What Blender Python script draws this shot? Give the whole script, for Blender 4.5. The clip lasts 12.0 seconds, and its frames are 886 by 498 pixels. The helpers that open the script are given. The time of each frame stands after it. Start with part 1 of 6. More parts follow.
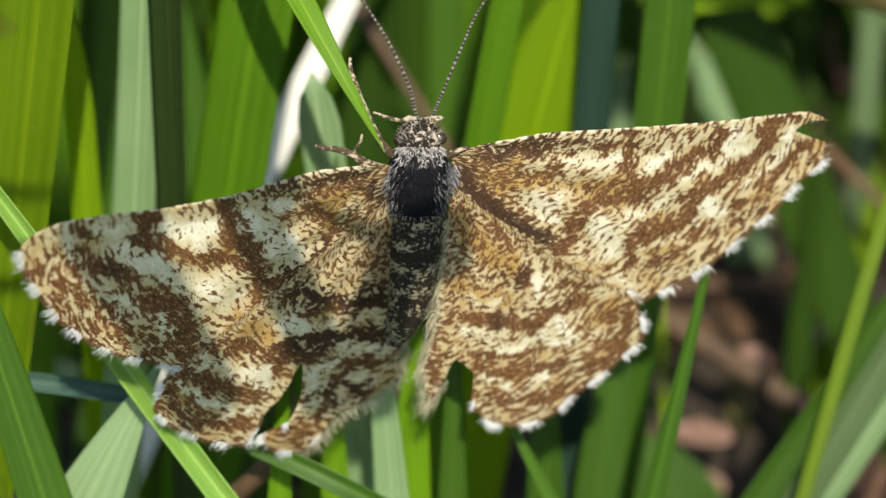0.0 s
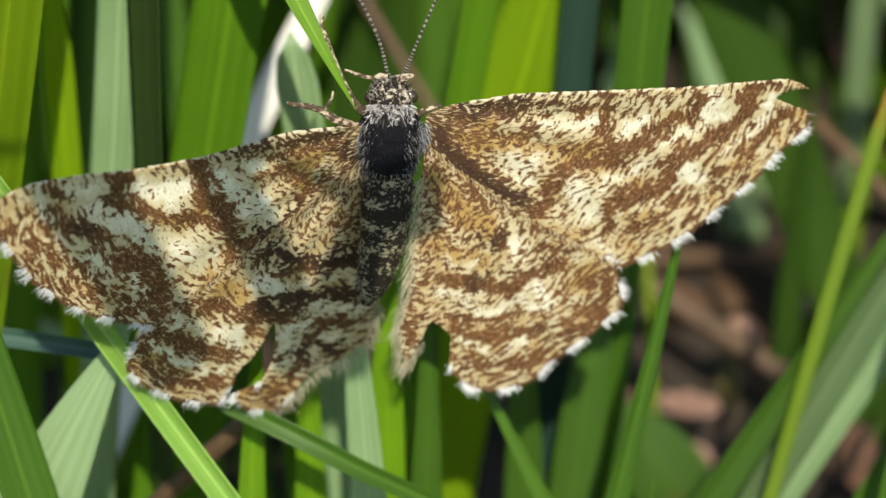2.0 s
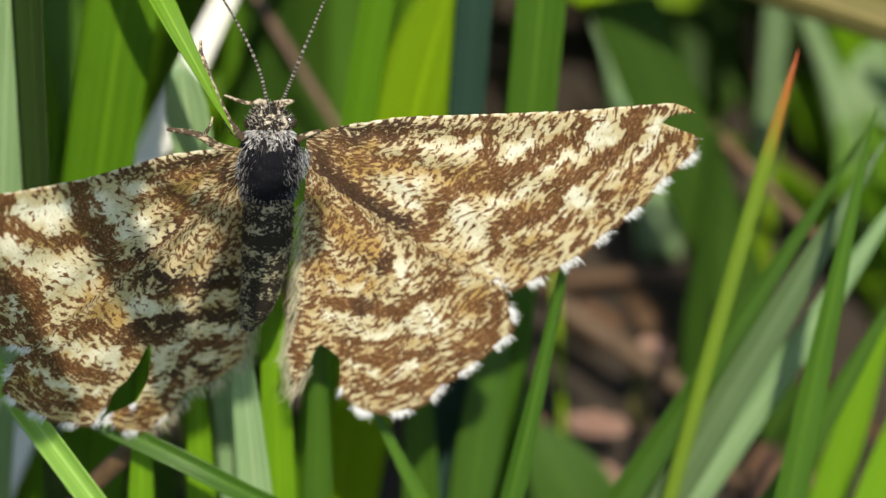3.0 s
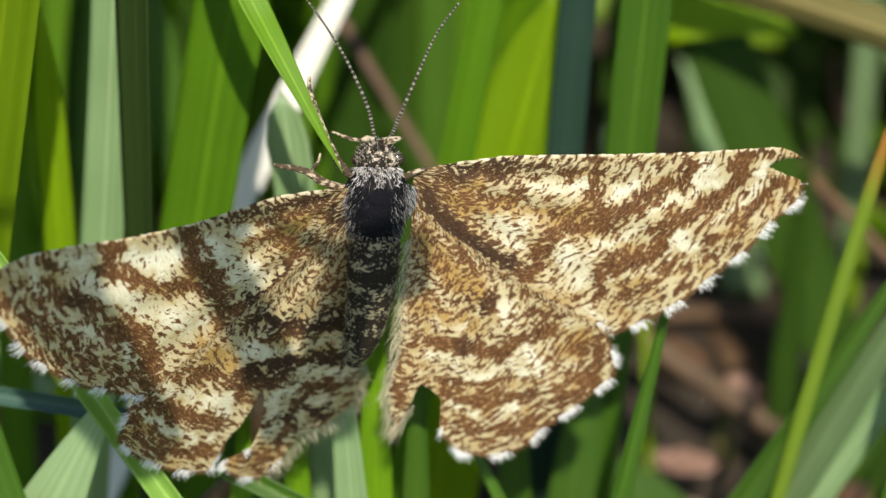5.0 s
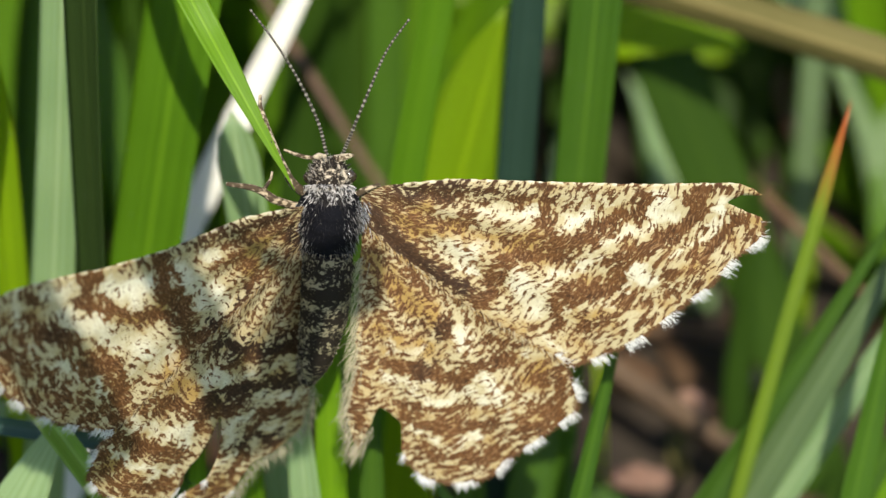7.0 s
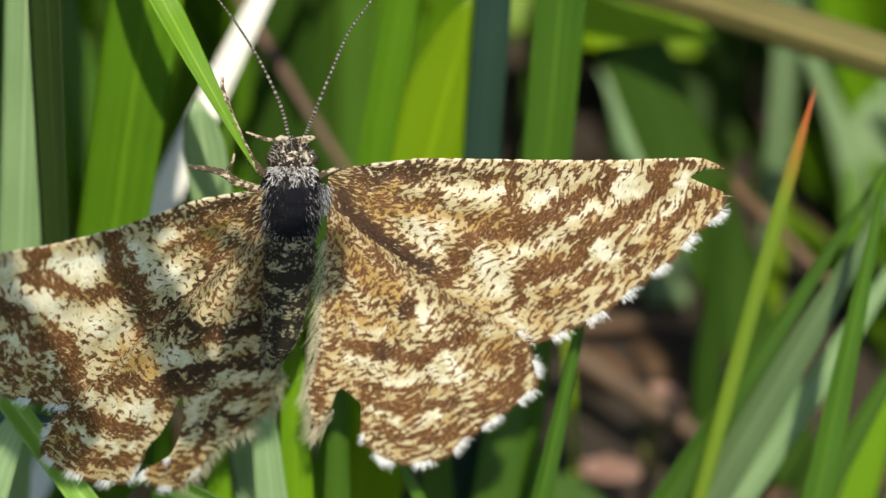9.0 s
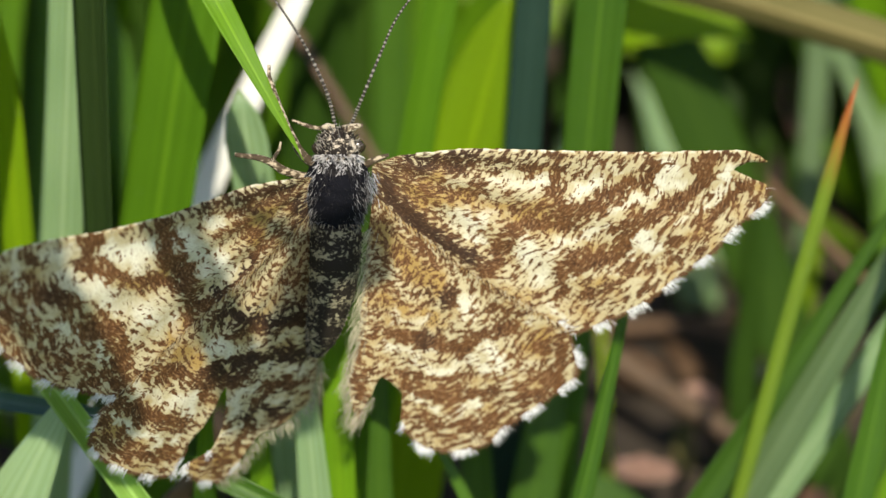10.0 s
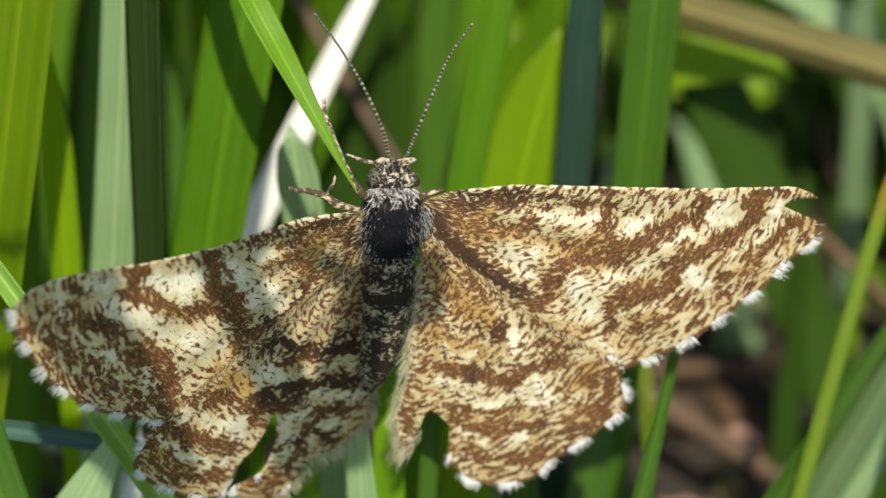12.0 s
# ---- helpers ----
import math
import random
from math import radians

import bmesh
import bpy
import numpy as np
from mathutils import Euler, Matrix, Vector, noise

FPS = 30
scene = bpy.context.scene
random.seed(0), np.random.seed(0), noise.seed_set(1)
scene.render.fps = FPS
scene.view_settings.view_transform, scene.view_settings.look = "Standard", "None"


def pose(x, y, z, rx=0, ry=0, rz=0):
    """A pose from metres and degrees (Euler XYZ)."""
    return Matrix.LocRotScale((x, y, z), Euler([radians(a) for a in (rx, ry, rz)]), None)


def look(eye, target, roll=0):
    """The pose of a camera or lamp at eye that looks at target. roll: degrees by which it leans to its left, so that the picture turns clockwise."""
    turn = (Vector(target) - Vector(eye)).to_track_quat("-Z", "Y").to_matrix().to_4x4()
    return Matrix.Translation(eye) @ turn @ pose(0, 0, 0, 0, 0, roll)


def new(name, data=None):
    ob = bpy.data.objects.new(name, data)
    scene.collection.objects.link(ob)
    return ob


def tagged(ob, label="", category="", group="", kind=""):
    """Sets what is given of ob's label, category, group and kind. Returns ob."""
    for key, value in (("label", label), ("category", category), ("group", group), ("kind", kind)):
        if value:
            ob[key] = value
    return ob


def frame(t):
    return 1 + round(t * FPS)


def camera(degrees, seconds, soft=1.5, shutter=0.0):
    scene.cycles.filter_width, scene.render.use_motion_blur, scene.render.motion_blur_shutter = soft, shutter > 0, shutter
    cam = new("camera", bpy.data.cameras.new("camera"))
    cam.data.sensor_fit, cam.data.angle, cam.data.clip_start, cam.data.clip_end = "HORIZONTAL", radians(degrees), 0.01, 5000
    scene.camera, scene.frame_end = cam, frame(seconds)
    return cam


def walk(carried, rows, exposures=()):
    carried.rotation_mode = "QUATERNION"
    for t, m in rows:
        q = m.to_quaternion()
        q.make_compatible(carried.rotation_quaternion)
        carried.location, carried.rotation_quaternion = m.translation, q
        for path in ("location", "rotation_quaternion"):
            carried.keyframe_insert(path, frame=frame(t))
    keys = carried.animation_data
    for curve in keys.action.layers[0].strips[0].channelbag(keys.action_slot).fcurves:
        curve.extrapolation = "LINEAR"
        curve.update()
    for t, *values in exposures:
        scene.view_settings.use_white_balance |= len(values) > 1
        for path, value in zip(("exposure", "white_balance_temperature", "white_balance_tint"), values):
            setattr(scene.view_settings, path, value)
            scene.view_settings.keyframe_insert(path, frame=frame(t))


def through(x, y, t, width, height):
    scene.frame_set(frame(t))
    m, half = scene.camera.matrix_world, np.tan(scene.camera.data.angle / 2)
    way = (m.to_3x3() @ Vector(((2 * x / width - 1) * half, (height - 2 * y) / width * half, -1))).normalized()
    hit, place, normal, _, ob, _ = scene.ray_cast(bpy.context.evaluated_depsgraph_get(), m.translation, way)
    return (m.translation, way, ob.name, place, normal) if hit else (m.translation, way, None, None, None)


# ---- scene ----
from mathutils.geometry import delaunay_2d_cdt

MM = 0.001

# ---- camera: a macro lens held by hand, looking down at the moth ----
cam = camera(14.600, 12.0, soft=1.5)
cam.data.dof.use_dof = True
cam.data.dof.focus_distance = 0.1195
cam.data.dof.aperture_fstop = 55.0
walk(cam, [
    (0, look((0.00000, -0.09193, 0.11313), (0.00000, -0.00000, 0.03600))),
    (0.5, look((-0.00033, -0.09167, 0.11344), (-0.00001, 0.00073, 0.03687))),
    (1, look((0.00013, -0.09227, 0.11273), (0.00025, 0.00007, 0.03609))),
    (1.5, look((0.00187, -0.09197, 0.11308), (0.00122, 0.00015, 0.03618))),
    (2, look((0.00267, -0.09278, 0.11211), (0.00105, -0.00093, 0.03490))),
    (2.5, look((0.00500, -0.09295, 0.11191), (0.00309, -0.00142, 0.03430))),
    (3, look((0.00667, -0.09231, 0.11267), (0.00521, -0.00033, 0.03560))),
    (3.2, look((0.00593, -0.09231, 0.11267), (0.00424, -0.00029, 0.03566))),
    (4.8, look((0.00500, -0.09188, 0.11319), (0.00253, 0.00084, 0.03701))),
    (5, look((0.00420, -0.09214, 0.11288), (0.00150, 0.00048, 0.03657))),
    (5.5, look((0.00320, -0.09210, 0.11293), (0.00029, 0.00066, 0.03678))),
    (6, look((0.00333, -0.09244, 0.11252), (0.00136, 0.00060, 0.03672))),
    (6.5, look((0.00273, -0.09270, 0.11222), (0.00128, 0.00033, 0.03640))),
    (7, look((0.00387, -0.09240, 0.11257), (0.00312, 0.00085, 0.03702))),
    (7.2, look((0.00420, -0.09244, 0.11252), (0.00355, 0.00056, 0.03667))),
    (8.8, look((0.00573, -0.09334, 0.11145), (0.00541, -0.00020, 0.03577))),
    (9, look((0.00507, -0.09325, 0.11155), (0.00443, 0.00046, 0.03655))),
    (9.5, look((0.00313, -0.09368, 0.11104), (0.00170, 0.00066, 0.03679))),
    (10, look((0.00347, -0.09433, 0.11027), (0.00283, 0.00019, 0.03623))),
    (10.5, look((0.00440, -0.09445, 0.11012), (0.00339, 0.00059, 0.03670))),
    (11, look((0.00367, -0.09454, 0.11002), (0.00227, 0.00074, 0.03688))),
    (11.5, look((0.00307, -0.09484, 0.10966), (0.00182, 0.00066, 0.03678))),
    (12, look((0.00200, -0.09493, 0.10956), (0.00095, 0.00095, 0.03714))),
])

# ---- light: high sun over the photographer's shoulder, clear sky ----
SUN = Vector((0.060, -0.520, 0.710)).normalized()
world = bpy.data.worlds.new("sky")
scene.world = world
world.use_nodes = True
wn = world.node_tree.nodes
sky = wn.new("ShaderNodeTexSky")
sky.sky_type = "NISHITA"
sky.sun_disc = False
sky.sun_elevation = math.asin(SUN.z)
sky.sun_rotation = math.atan2(SUN.x, SUN.y)
world.node_tree.links.new(sky.outputs[0], wn["Background"].inputs[0])
wn["Background"].inputs[1].default_value = 0.15
sun_data = bpy.data.lights.new("sun", "SUN")
sun_data.energy = 5.0
sun_data.angle = radians(0.45)
sun_data.color = (1.0, 0.93, 0.79)
sun = new("sun", sun_data)
sun.matrix_world = look(SUN * 5.0, (0, 0, 0))
scene.view_settings.exposure = 0.35


# ---- materials ----
def material(name):
    m = bpy.data.materials.new(name)
    m.use_nodes = True
    m.node_tree.nodes.clear()
    return m


class Nodes:
    """Short hand for building a node tree."""

    def __init__(self, m):
        self.t = m.node_tree

    def add(self, kind, **values):
        n = self.t.nodes.new("ShaderNode" + kind)
        for key, value in values.items():
            setattr(n, key, value)
        return n

    def put(self, node, slot, value):
        if hasattr(value, "is_output"):
            self.t.links.new(value, node.inputs[slot])
        else:
            node.inputs[slot].default_value = value
        return node

    def math(self, op, a, b=0.0, c=0.0, clamp=False):
        n = self.add("Math", operation=op, use_clamp=clamp)
        self.put(n, 0, a), self.put(n, 1, b), self.put(n, 2, c)
        return n.outputs[0]

    def mix(self, f, a, b):
        n = self.add("Mix", data_type="RGBA")
        self.put(n, 0, f), self.put(n, 6, a), self.put(n, 7, b)
        return n.outputs[2]

    def noise(self, vector, scale, detail=2.0, rough=0.5):
        n = self.add("TexNoise")
        if vector is not None:
            self.put(n, "Vector", vector)
        self.put(n, "Scale", scale), self.put(n, "Detail", detail), self.put(n, "Roughness", rough)
        return n.outputs["Fac"]

    def stretch(self, vector, sx, sy, sz):
        n = self.add("Mapping")
        self.put(n, 0, vector)
        n.inputs["Scale"].default_value = (sx, sy, sz)
        return n.outputs[0]

    def ramp(self, f, lo, hi):
        n = self.add("MapRange")
        self.put(n, 0, f), self.put(n, 1, lo), self.put(n, 2, hi)
        return n.outputs[0]

    def out(self, shader):
        self.t.links.new(shader, self.add("OutputMaterial").inputs[0])

    def skin(self, colour, rough, through=0.0, bump=None, strength=0.3, distance=0.00005, glow=None, spec=0.5):
        p = self.add("BsdfPrincipled")
        self.put(p, "Base Color", colour), self.put(p, "Roughness", rough)
        self.put(p, "Specular IOR Level", spec)
        if bump is not None:
            b = self.add("Bump")
            self.put(b, "Height", bump), self.put(b, "Strength", strength), self.put(b, "Distance", distance)
            self.put(p, "Normal", b.outputs[0])
        if through <= 0:
            return self.out(p.outputs[0])
        tr = self.add("BsdfTranslucent")
        self.put(tr, "Color", glow if glow is not None else colour)
        m = self.add("MixShader")
        self.put(m, 0, through)
        self.t.links.new(p.outputs[0], m.inputs[1])
        self.t.links.new(tr.outputs[0], m.inputs[2])
        self.out(m.outputs[0])


def c4(r, g, b):
    return (r, g, b, 1.0)


def grass_material(name, a, b, rough=0.42, through=0.35, tip=None, spots=0.0, spec=0.5):
    """Grass leaf: parallel veins along the blade, mottling, a paler midrib, sometimes a coloured tip."""
    m = material(name)
    n = Nodes(m)
    uv = n.add("UVMap", uv_map="blade").outputs[0]
    sep = n.add("SeparateXYZ")
    n.put(sep, 0, uv)
    across, along = sep.outputs[0], sep.outputs[1]
    veins = n.noise(n.stretch(uv, 26, 0.25, 1), 1.0, 3.0, 0.6)
    pos = n.add("NewGeometry").outputs["Position"]
    blotch = n.noise(pos, 260, 3.0)
    rnd = n.add("ObjectInfo").outputs["Random"]
    f = n.math("ADD", n.math("MULTIPLY", veins, 0.9), n.math("MULTIPLY", n.math("ADD", blotch, rnd), 0.35))
    col = n.mix(n.ramp(f, 0.5, 1.15), c4(*a), c4(*b))
    rib = n.ramp(n.math("ABSOLUTE", n.math("SUBTRACT", across, 0.5)), 0.05, 0.015)
    col = n.mix(n.math("MULTIPLY", rib, 0.35), col, c4(min(1, b[0] * 1.7), min(1, b[1] * 1.5), min(1, b[2] * 1.6)))
    if tip:
        col = n.mix(n.ramp(n.math("ADD", along, n.math("MULTIPLY", veins, 0.10)), 0.93, 1.03), col, c4(*tip))
    if spots:
        s = n.ramp(n.noise(n.stretch(pos, 1, 1, 0.7), 420, 2.0), 0.52, 0.60)
        big = n.ramp(n.noise(pos, 120, 1.0), 0.42, 0.52)
        col = n.mix(n.math("MULTIPLY", n.math("MULTIPLY", s, big), spots), col, c4(0.09, 0.06, 0.02))
    dust = n.ramp(n.noise(pos, 2600, 2.0), 0.70, 0.78)
    col = n.mix(n.math("MULTIPLY", dust, 0.09), col, c4(0.45, 0.5, 0.36))
    rgh = n.math("ADD", n.math("MULTIPLY", veins, 0.3), rough - 0.15)
    glow = n.mix(0.6, col, c4(min(1, b[0] * 3.0 + 0.05), min(1, b[1] * 2.2), b[2] * 0.5))
    n.skin(col, rgh, through, veins, 0.45, 0.00006, glow, spec)
    return m


grass_mid = grass_material("grass green", (0.045, 0.116, 0.004), (0.100, 0.222, 0.008), spec=0.22)
grass_bright = grass_material("grass bright", (0.080, 0.182, 0.004), (0.16, 0.315, 0.008), spec=0.25)
grass_dark = grass_material("grass dark", (0.032, 0.078, 0.006), (0.058, 0.13, 0.010), through=0.3, spec=0.3)
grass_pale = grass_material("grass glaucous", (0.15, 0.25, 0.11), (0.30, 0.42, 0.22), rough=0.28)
grass_yellow = grass_material("grass yellow green", (0.085, 0.165, 0.003), (0.165, 0.26, 0.005), through=0.5, spots=0.9, spec=0.2)
# sunlit leaves: brightness put into lighter greens and stronger translucency
grass_glow = grass_material("grass sunlit green", (0.15, 0.26, 0.005), (0.25, 0.40, 0.006), through=0.55, spec=0.25)
grass_red_tip = grass_material("grass red tip", (0.085, 0.155, 0.007), (0.16, 0.245, 0.014), tip=(0.50, 0.10, 0.03))
grass_folded = grass_material("grass folded", (0.10, 0.22, 0.025), (0.28, 0.46, 0.09))
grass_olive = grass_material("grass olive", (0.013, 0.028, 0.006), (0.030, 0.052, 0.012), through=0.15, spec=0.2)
grass_sage = grass_material("grass sage", (0.07, 0.12, 0.04), (0.14, 0.21, 0.09), rough=0.4)
grass_deep = grass_material("grass deep green", (0.036, 0.095, 0.006), (0.080, 0.175, 0.012), spec=0.35)
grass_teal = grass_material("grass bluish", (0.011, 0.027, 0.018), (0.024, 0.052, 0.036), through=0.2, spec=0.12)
grass_slate = grass_material("grass slate green", (0.030, 0.072, 0.050), (0.062, 0.125, 0.090), through=0.2, spec=0.3)
# background leaves in shade: the shade is put into these darker greens
grass_shade = grass_material("grass shaded green", (0.018, 0.044, 0.005), (0.038, 0.082, 0.008), through=0.35, spec=0.08)
grass_far = grass_material("grass soft green", (0.060, 0.140, 0.006), (0.125, 0.26, 0.012), through=0.5, spec=0.15)
straw = grass_material("bleached straw", (0.82, 0.79, 0.74), (0.94, 0.93, 0.90), rough=0.3, through=0.3)
brown_stem = grass_material("brown stalk", (0.055, 0.028, 0.013), (0.115, 0.055, 0.026), through=0.05)
tan_stem = grass_material("tan stem", (0.085, 0.078, 0.022), (0.21, 0.175, 0.066), rough=0.75, through=0.05, spec=0.15)


def plain(name, a, b, scale, rough=0.8, strength=0.6, distance=0.0003, through=0.0):
    m = material(name)
    n = Nodes(m)
    pos = n.add("NewGeometry").outputs["Position"]
    f = n.noise(pos, scale, 6.0, 0.65)
    g = n.noise(pos, scale * 9, 3.0)
    rnd = n.add("ObjectInfo").outputs["Random"]
    k = n.math("ADD", n.math("MULTIPLY", f, 0.7), n.math("ADD", n.math("MULTIPLY", g, 0.35), n.math("MULTIPLY", rnd, 0.2)))
    n.skin(n.mix(n.ramp(k, 0.35, 0.9), c4(*a), c4(*b)), rough, through, f, strength, distance)
    return m




def soil_material():
    """Crumbly soil in the gap behind the moth, closing to mossy turf a few centimetres further out."""
    m = material("soil and turf")
    n = Nodes(m)
    pos = n.add("NewGeometry").outputs["Position"]
    f, g = n.noise(pos, 160, 6.0, 0.65), n.noise(pos, 1440, 3.0)
    k = n.math("ADD", n.math("MULTIPLY", f, 0.7), n.math("MULTIPLY", g, 0.4))
    bare = n.mix(n.ramp(k, 0.35, 0.9), c4(0.014, 0.010, 0.006), c4(0.055, 0.036, 0.020))
    moss = n.mix(n.ramp(k, 0.35, 0.9), c4(0.040, 0.080, 0.010), c4(0.110, 0.180, 0.030))
    away = n.add("VectorMath", operation="DISTANCE")
    n.put(away, 0, pos), n.put(away, 1, (0.012, 0.032, 0.0))
    cover = n.ramp(n.math("ADD", away.outputs["Value"], n.math("MULTIPLY", f, 0.02)), 0.050, 0.075)
    n.skin(n.mix(cover, bare, moss), 0.85, 0.0, f, 0.6, 0.0003)
    return m


soil = soil_material()
dead_leaf = plain("dead leaf", (0.035, 0.016, 0.008), (0.17, 0.085, 0.042), 300, 0.55, through=0.15)
pink_leaf = plain("withered pinkish leaf", (0.10, 0.05, 0.04), (0.50, 0.31, 0.23), 500, 0.35, through=0.15)
pale_bark = plain("weathered bark", (0.05, 0.030, 0.016), (0.15, 0.092, 0.050), 700, 0.7)
twig_bark = plain("twig bark", (0.04, 0.022, 0.010), (0.15, 0.082, 0.038), 700, 0.7)


def wing_material():
    """Wing scales: brown bands, white and ochre fields, broken up into cross-streaks and combed along the wing."""
    m = material("wing scales")
    n = Nodes(m)
    attr = n.add("Attribute", attribute_name="pattern")
    sep = n.add("SeparateColor")
    n.put(sep, 0, attr.outputs["Color"])
    dark, white, warm, black = n.math("SUBTRACT", sep.outputs[0], 0.6), sep.outputs[1], sep.outputs[2], attr.outputs["Alpha"]
    uv = n.add("UVMap", uv_map="grain").outputs[0]
    loc = n.add("TexCoord").outputs["Object"]
    wob = n.add("TexNoise")
    n.put(wob, "Vector", loc), n.put(wob, "Scale", 900.0)
    shift = n.add("VectorMath", operation="MULTIPLY_ADD")
    n.put(shift, 0, wob.outputs["Color"]), n.put(shift, 1, (0.5, 0.5, 0)), n.put(shift, 2, uv)
    grain = shift.outputs[0]
    streak = n.noise(n.stretch(grain, 6.0, 2.8, 1), 1.0, 2.0, 0.5)
    comb = n.noise(n.stretch(grain, 3.2, 15.0, 1), 1.0, 2.0, 0.55)
    fine = n.noise(n.stretch(grain, 17.0, 7.0, 1), 1.0, 2.0, 0.6)
    speck = n.noise(n.stretch(grain, 10.0, 5.0, 1), 1.3, 2.0, 0.6)
    patch = n.noise(loc, 1500, 2.0)
    # broad pigment first: cream, ochre towards the body, white in the pale fields
    base = n.mix(n.ramp(n.math("ADD", warm, n.math("MULTIPLY", n.math("SUBTRACT", patch, 0.5), 2.2)), 0.15, 1.0), c4(0.58, 0.50, 0.30), c4(0.45, 0.295, 0.095))
    snow = n.math("ADD", white, n.math("MULTIPLY", n.math("SUBTRACT", patch, 0.5), 1.5))
    base = n.mix(n.ramp(snow, 0.35, 1.05), base, c4(0.77, 0.74, 0.585))
    base = n.mix(n.math("MULTIPLY", n.ramp(fine, 0.52, 0.66), 0.32), base, c4(0.30, 0.20, 0.10))
    base = n.mix(n.math("MULTIPLY", n.ramp(comb, 0.60, 0.74), 0.30), base, c4(0.40, 0.25, 0.10))
    # dark scales
    cut = n.math("ADD", n.math("MULTIPLY", n.math("SUBTRACT", streak, 0.5), 4.4), n.math("MULTIPLY", n.math("SUBTRACT", fine, 0.5), 1.6))
    cut = n.math("ADD", cut, n.math("MULTIPLY", n.math("SUBTRACT", comb, 0.5), 1.7))
    cover = n.math("ADD", cut, dark)
    mask = n.ramp(cover, 0.46, 0.57)
    brown = n.mix(n.ramp(n.math("ADD", fine, n.math("MULTIPLY", patch, 0.5)), 0.5, 0.95), c4(0.050, 0.022, 0.010), c4(0.185, 0.082, 0.028))
    brown = n.mix(n.math("MULTIPLY", n.ramp(speck, 0.55, 0.62), 0.75), brown, c4(0.36, 0.21, 0.10))
    brown = n.mix(n.math("MULTIPLY", black, 0.8), brown, c4(0.016, 0.012, 0.012))
    half = n.mix(n.math("MULTIPLY", n.ramp(cover, 0.25, 0.46), 0.35), base, c4(0.34, 0.19, 0.08))
    col = n.mix(mask, half, brown)
    n.skin(col, 0.66, 0.25, n.math("ADD", fine, comb), 0.6, 0.00003, None, 0.22)
    return m


wing_scales = wing_material()


def tinted(name, rough=0.6, through=0.0):
    """Colour from the mesh's own pigment, with a little variation."""
    m = material(name)
    n = Nodes(m)
    col = n.add("Attribute", attribute_name="pigment").outputs["Color"]
    loc = n.add("TexCoord").outputs["Object"]
    g = n.noise(loc, 4000, 2.0)
    n.skin(n.mix(n.math("MULTIPLY", g, 0.35), col, c4(0.03, 0.025, 0.02)), rough, through, g, 0.3, 0.00003, None, 0.15)
    return m


hair = tinted("fine hairs", 0.75, 0.15)
chitin = tinted("speckled chitin", 0.45)


def fur_material(name, dark, pale, cover, bands=0.0):
    m = material(name)
    n = Nodes(m)
    loc = n.add("TexCoord").outputs["Object"]
    f = n.noise(n.stretch(loc, 0.6, 1.0, 1.0), 8500, 3.0, 0.6)
    g = n.noise(loc, 1300, 2.0)
    k = n.math("ADD", f, n.math("MULTIPLY", n.math("SUBTRACT", g, 0.5), 0.6))
    if bands:
        uv = n.add("UVMap", uv_map="ring").outputs[0]
        s = n.add("SeparateXYZ")
        n.put(s, 0, uv)
        w = n.math("SINE", n.math("MULTIPLY", s.outputs[1], 6.283 * bands))
        k = n.math("ADD", k, n.math("MULTIPLY", w, 0.07))
    n.skin(n.mix(n.ramp(k, cover, cover + 0.1), c4(*dark), c4(*pale)), 0.8, 0.0, f, 0.8, 0.00006, None, 0.1)
    return m


thorax_fur = fur_material("thorax fur", (0.004, 0.004, 0.006), (0.16, 0.155, 0.16), 0.74)
head_fur = fur_material("head fur", (0.018, 0.014, 0.011), (0.48, 0.41, 0.31), 0.515)
abdomen_fur = fur_material("abdomen fur", (0.018, 0.014, 0.010), (0.24, 0.21, 0.13), 0.53, 7.0)
leg_skin = fur_material("leg scales", (0.065, 0.047, 0.028), (0.42, 0.34, 0.23), 0.49)
palp_fur = fur_material("palp fur", (0.10, 0.072, 0.045), (0.44, 0.37, 0.26), 0.46)
eye_skin = plain("compound eye", (0.012, 0.009, 0.007), (0.05, 0.035, 0.02), 3000, 0.2, 0.1, 0.00001)


# ---- mesh helpers (millimetres in, metres out) ----
def thing(name, at, label, category, group="", kind=""):
    ob = new(name)
    ob.empty_display_size = 0.002
    ob.location = at
    return tagged(ob, label, category, group, kind)


def mesh_object(name, verts, faces, mat, smooth=True, parent=None, label=""):
    me = bpy.data.meshes.new(name)
    me.from_pydata([tuple(v) for v in verts], [], faces)
    me.materials.append(mat)
    if smooth:
        me.polygons.foreach_set("use_smooth", [True] * len(me.polygons))
    me.update()
    ob = new(name, me)
    if parent:
        ob.parent = parent
    if label:
        ob["label"] = label
    return ob


def smooth_path(points, count):
    """Catmull-Rom samples through the points."""
    p = [Vector(q) for q in points]
    p = [p[0] * 2 - p[1], *p, p[-1] * 2 - p[-2]]
    spans = len(p) - 3
    out = []
    for i in range(count + 1):
        s = min(i / count * spans, spans - 1e-6)
        k = int(s)
        t = s - k
        a, b, c, d = p[k:k + 4]
        out.append(0.5 * (2 * b + (c - a) * t + (2 * a - 5 * b + 4 * c - d) * t * t + (3 * b - a - 3 * c + d) * t ** 3))
    return out


def arc_path(a, b, c, count):
    """A parabola through three points, by chord length."""
    a, b, c = Vector(a), Vector(b), Vector(c)
    m = (b - a).length / ((b - a).length + (c - b).length)
    out = []
    for i in range(count + 1):
        s = i / count
        out.append(a * ((s - m) * (s - 1) / m) + b * (s * (s - 1) / (m * (m - 1))) + c * (s * (s - m) / (1 - m)))
    return out


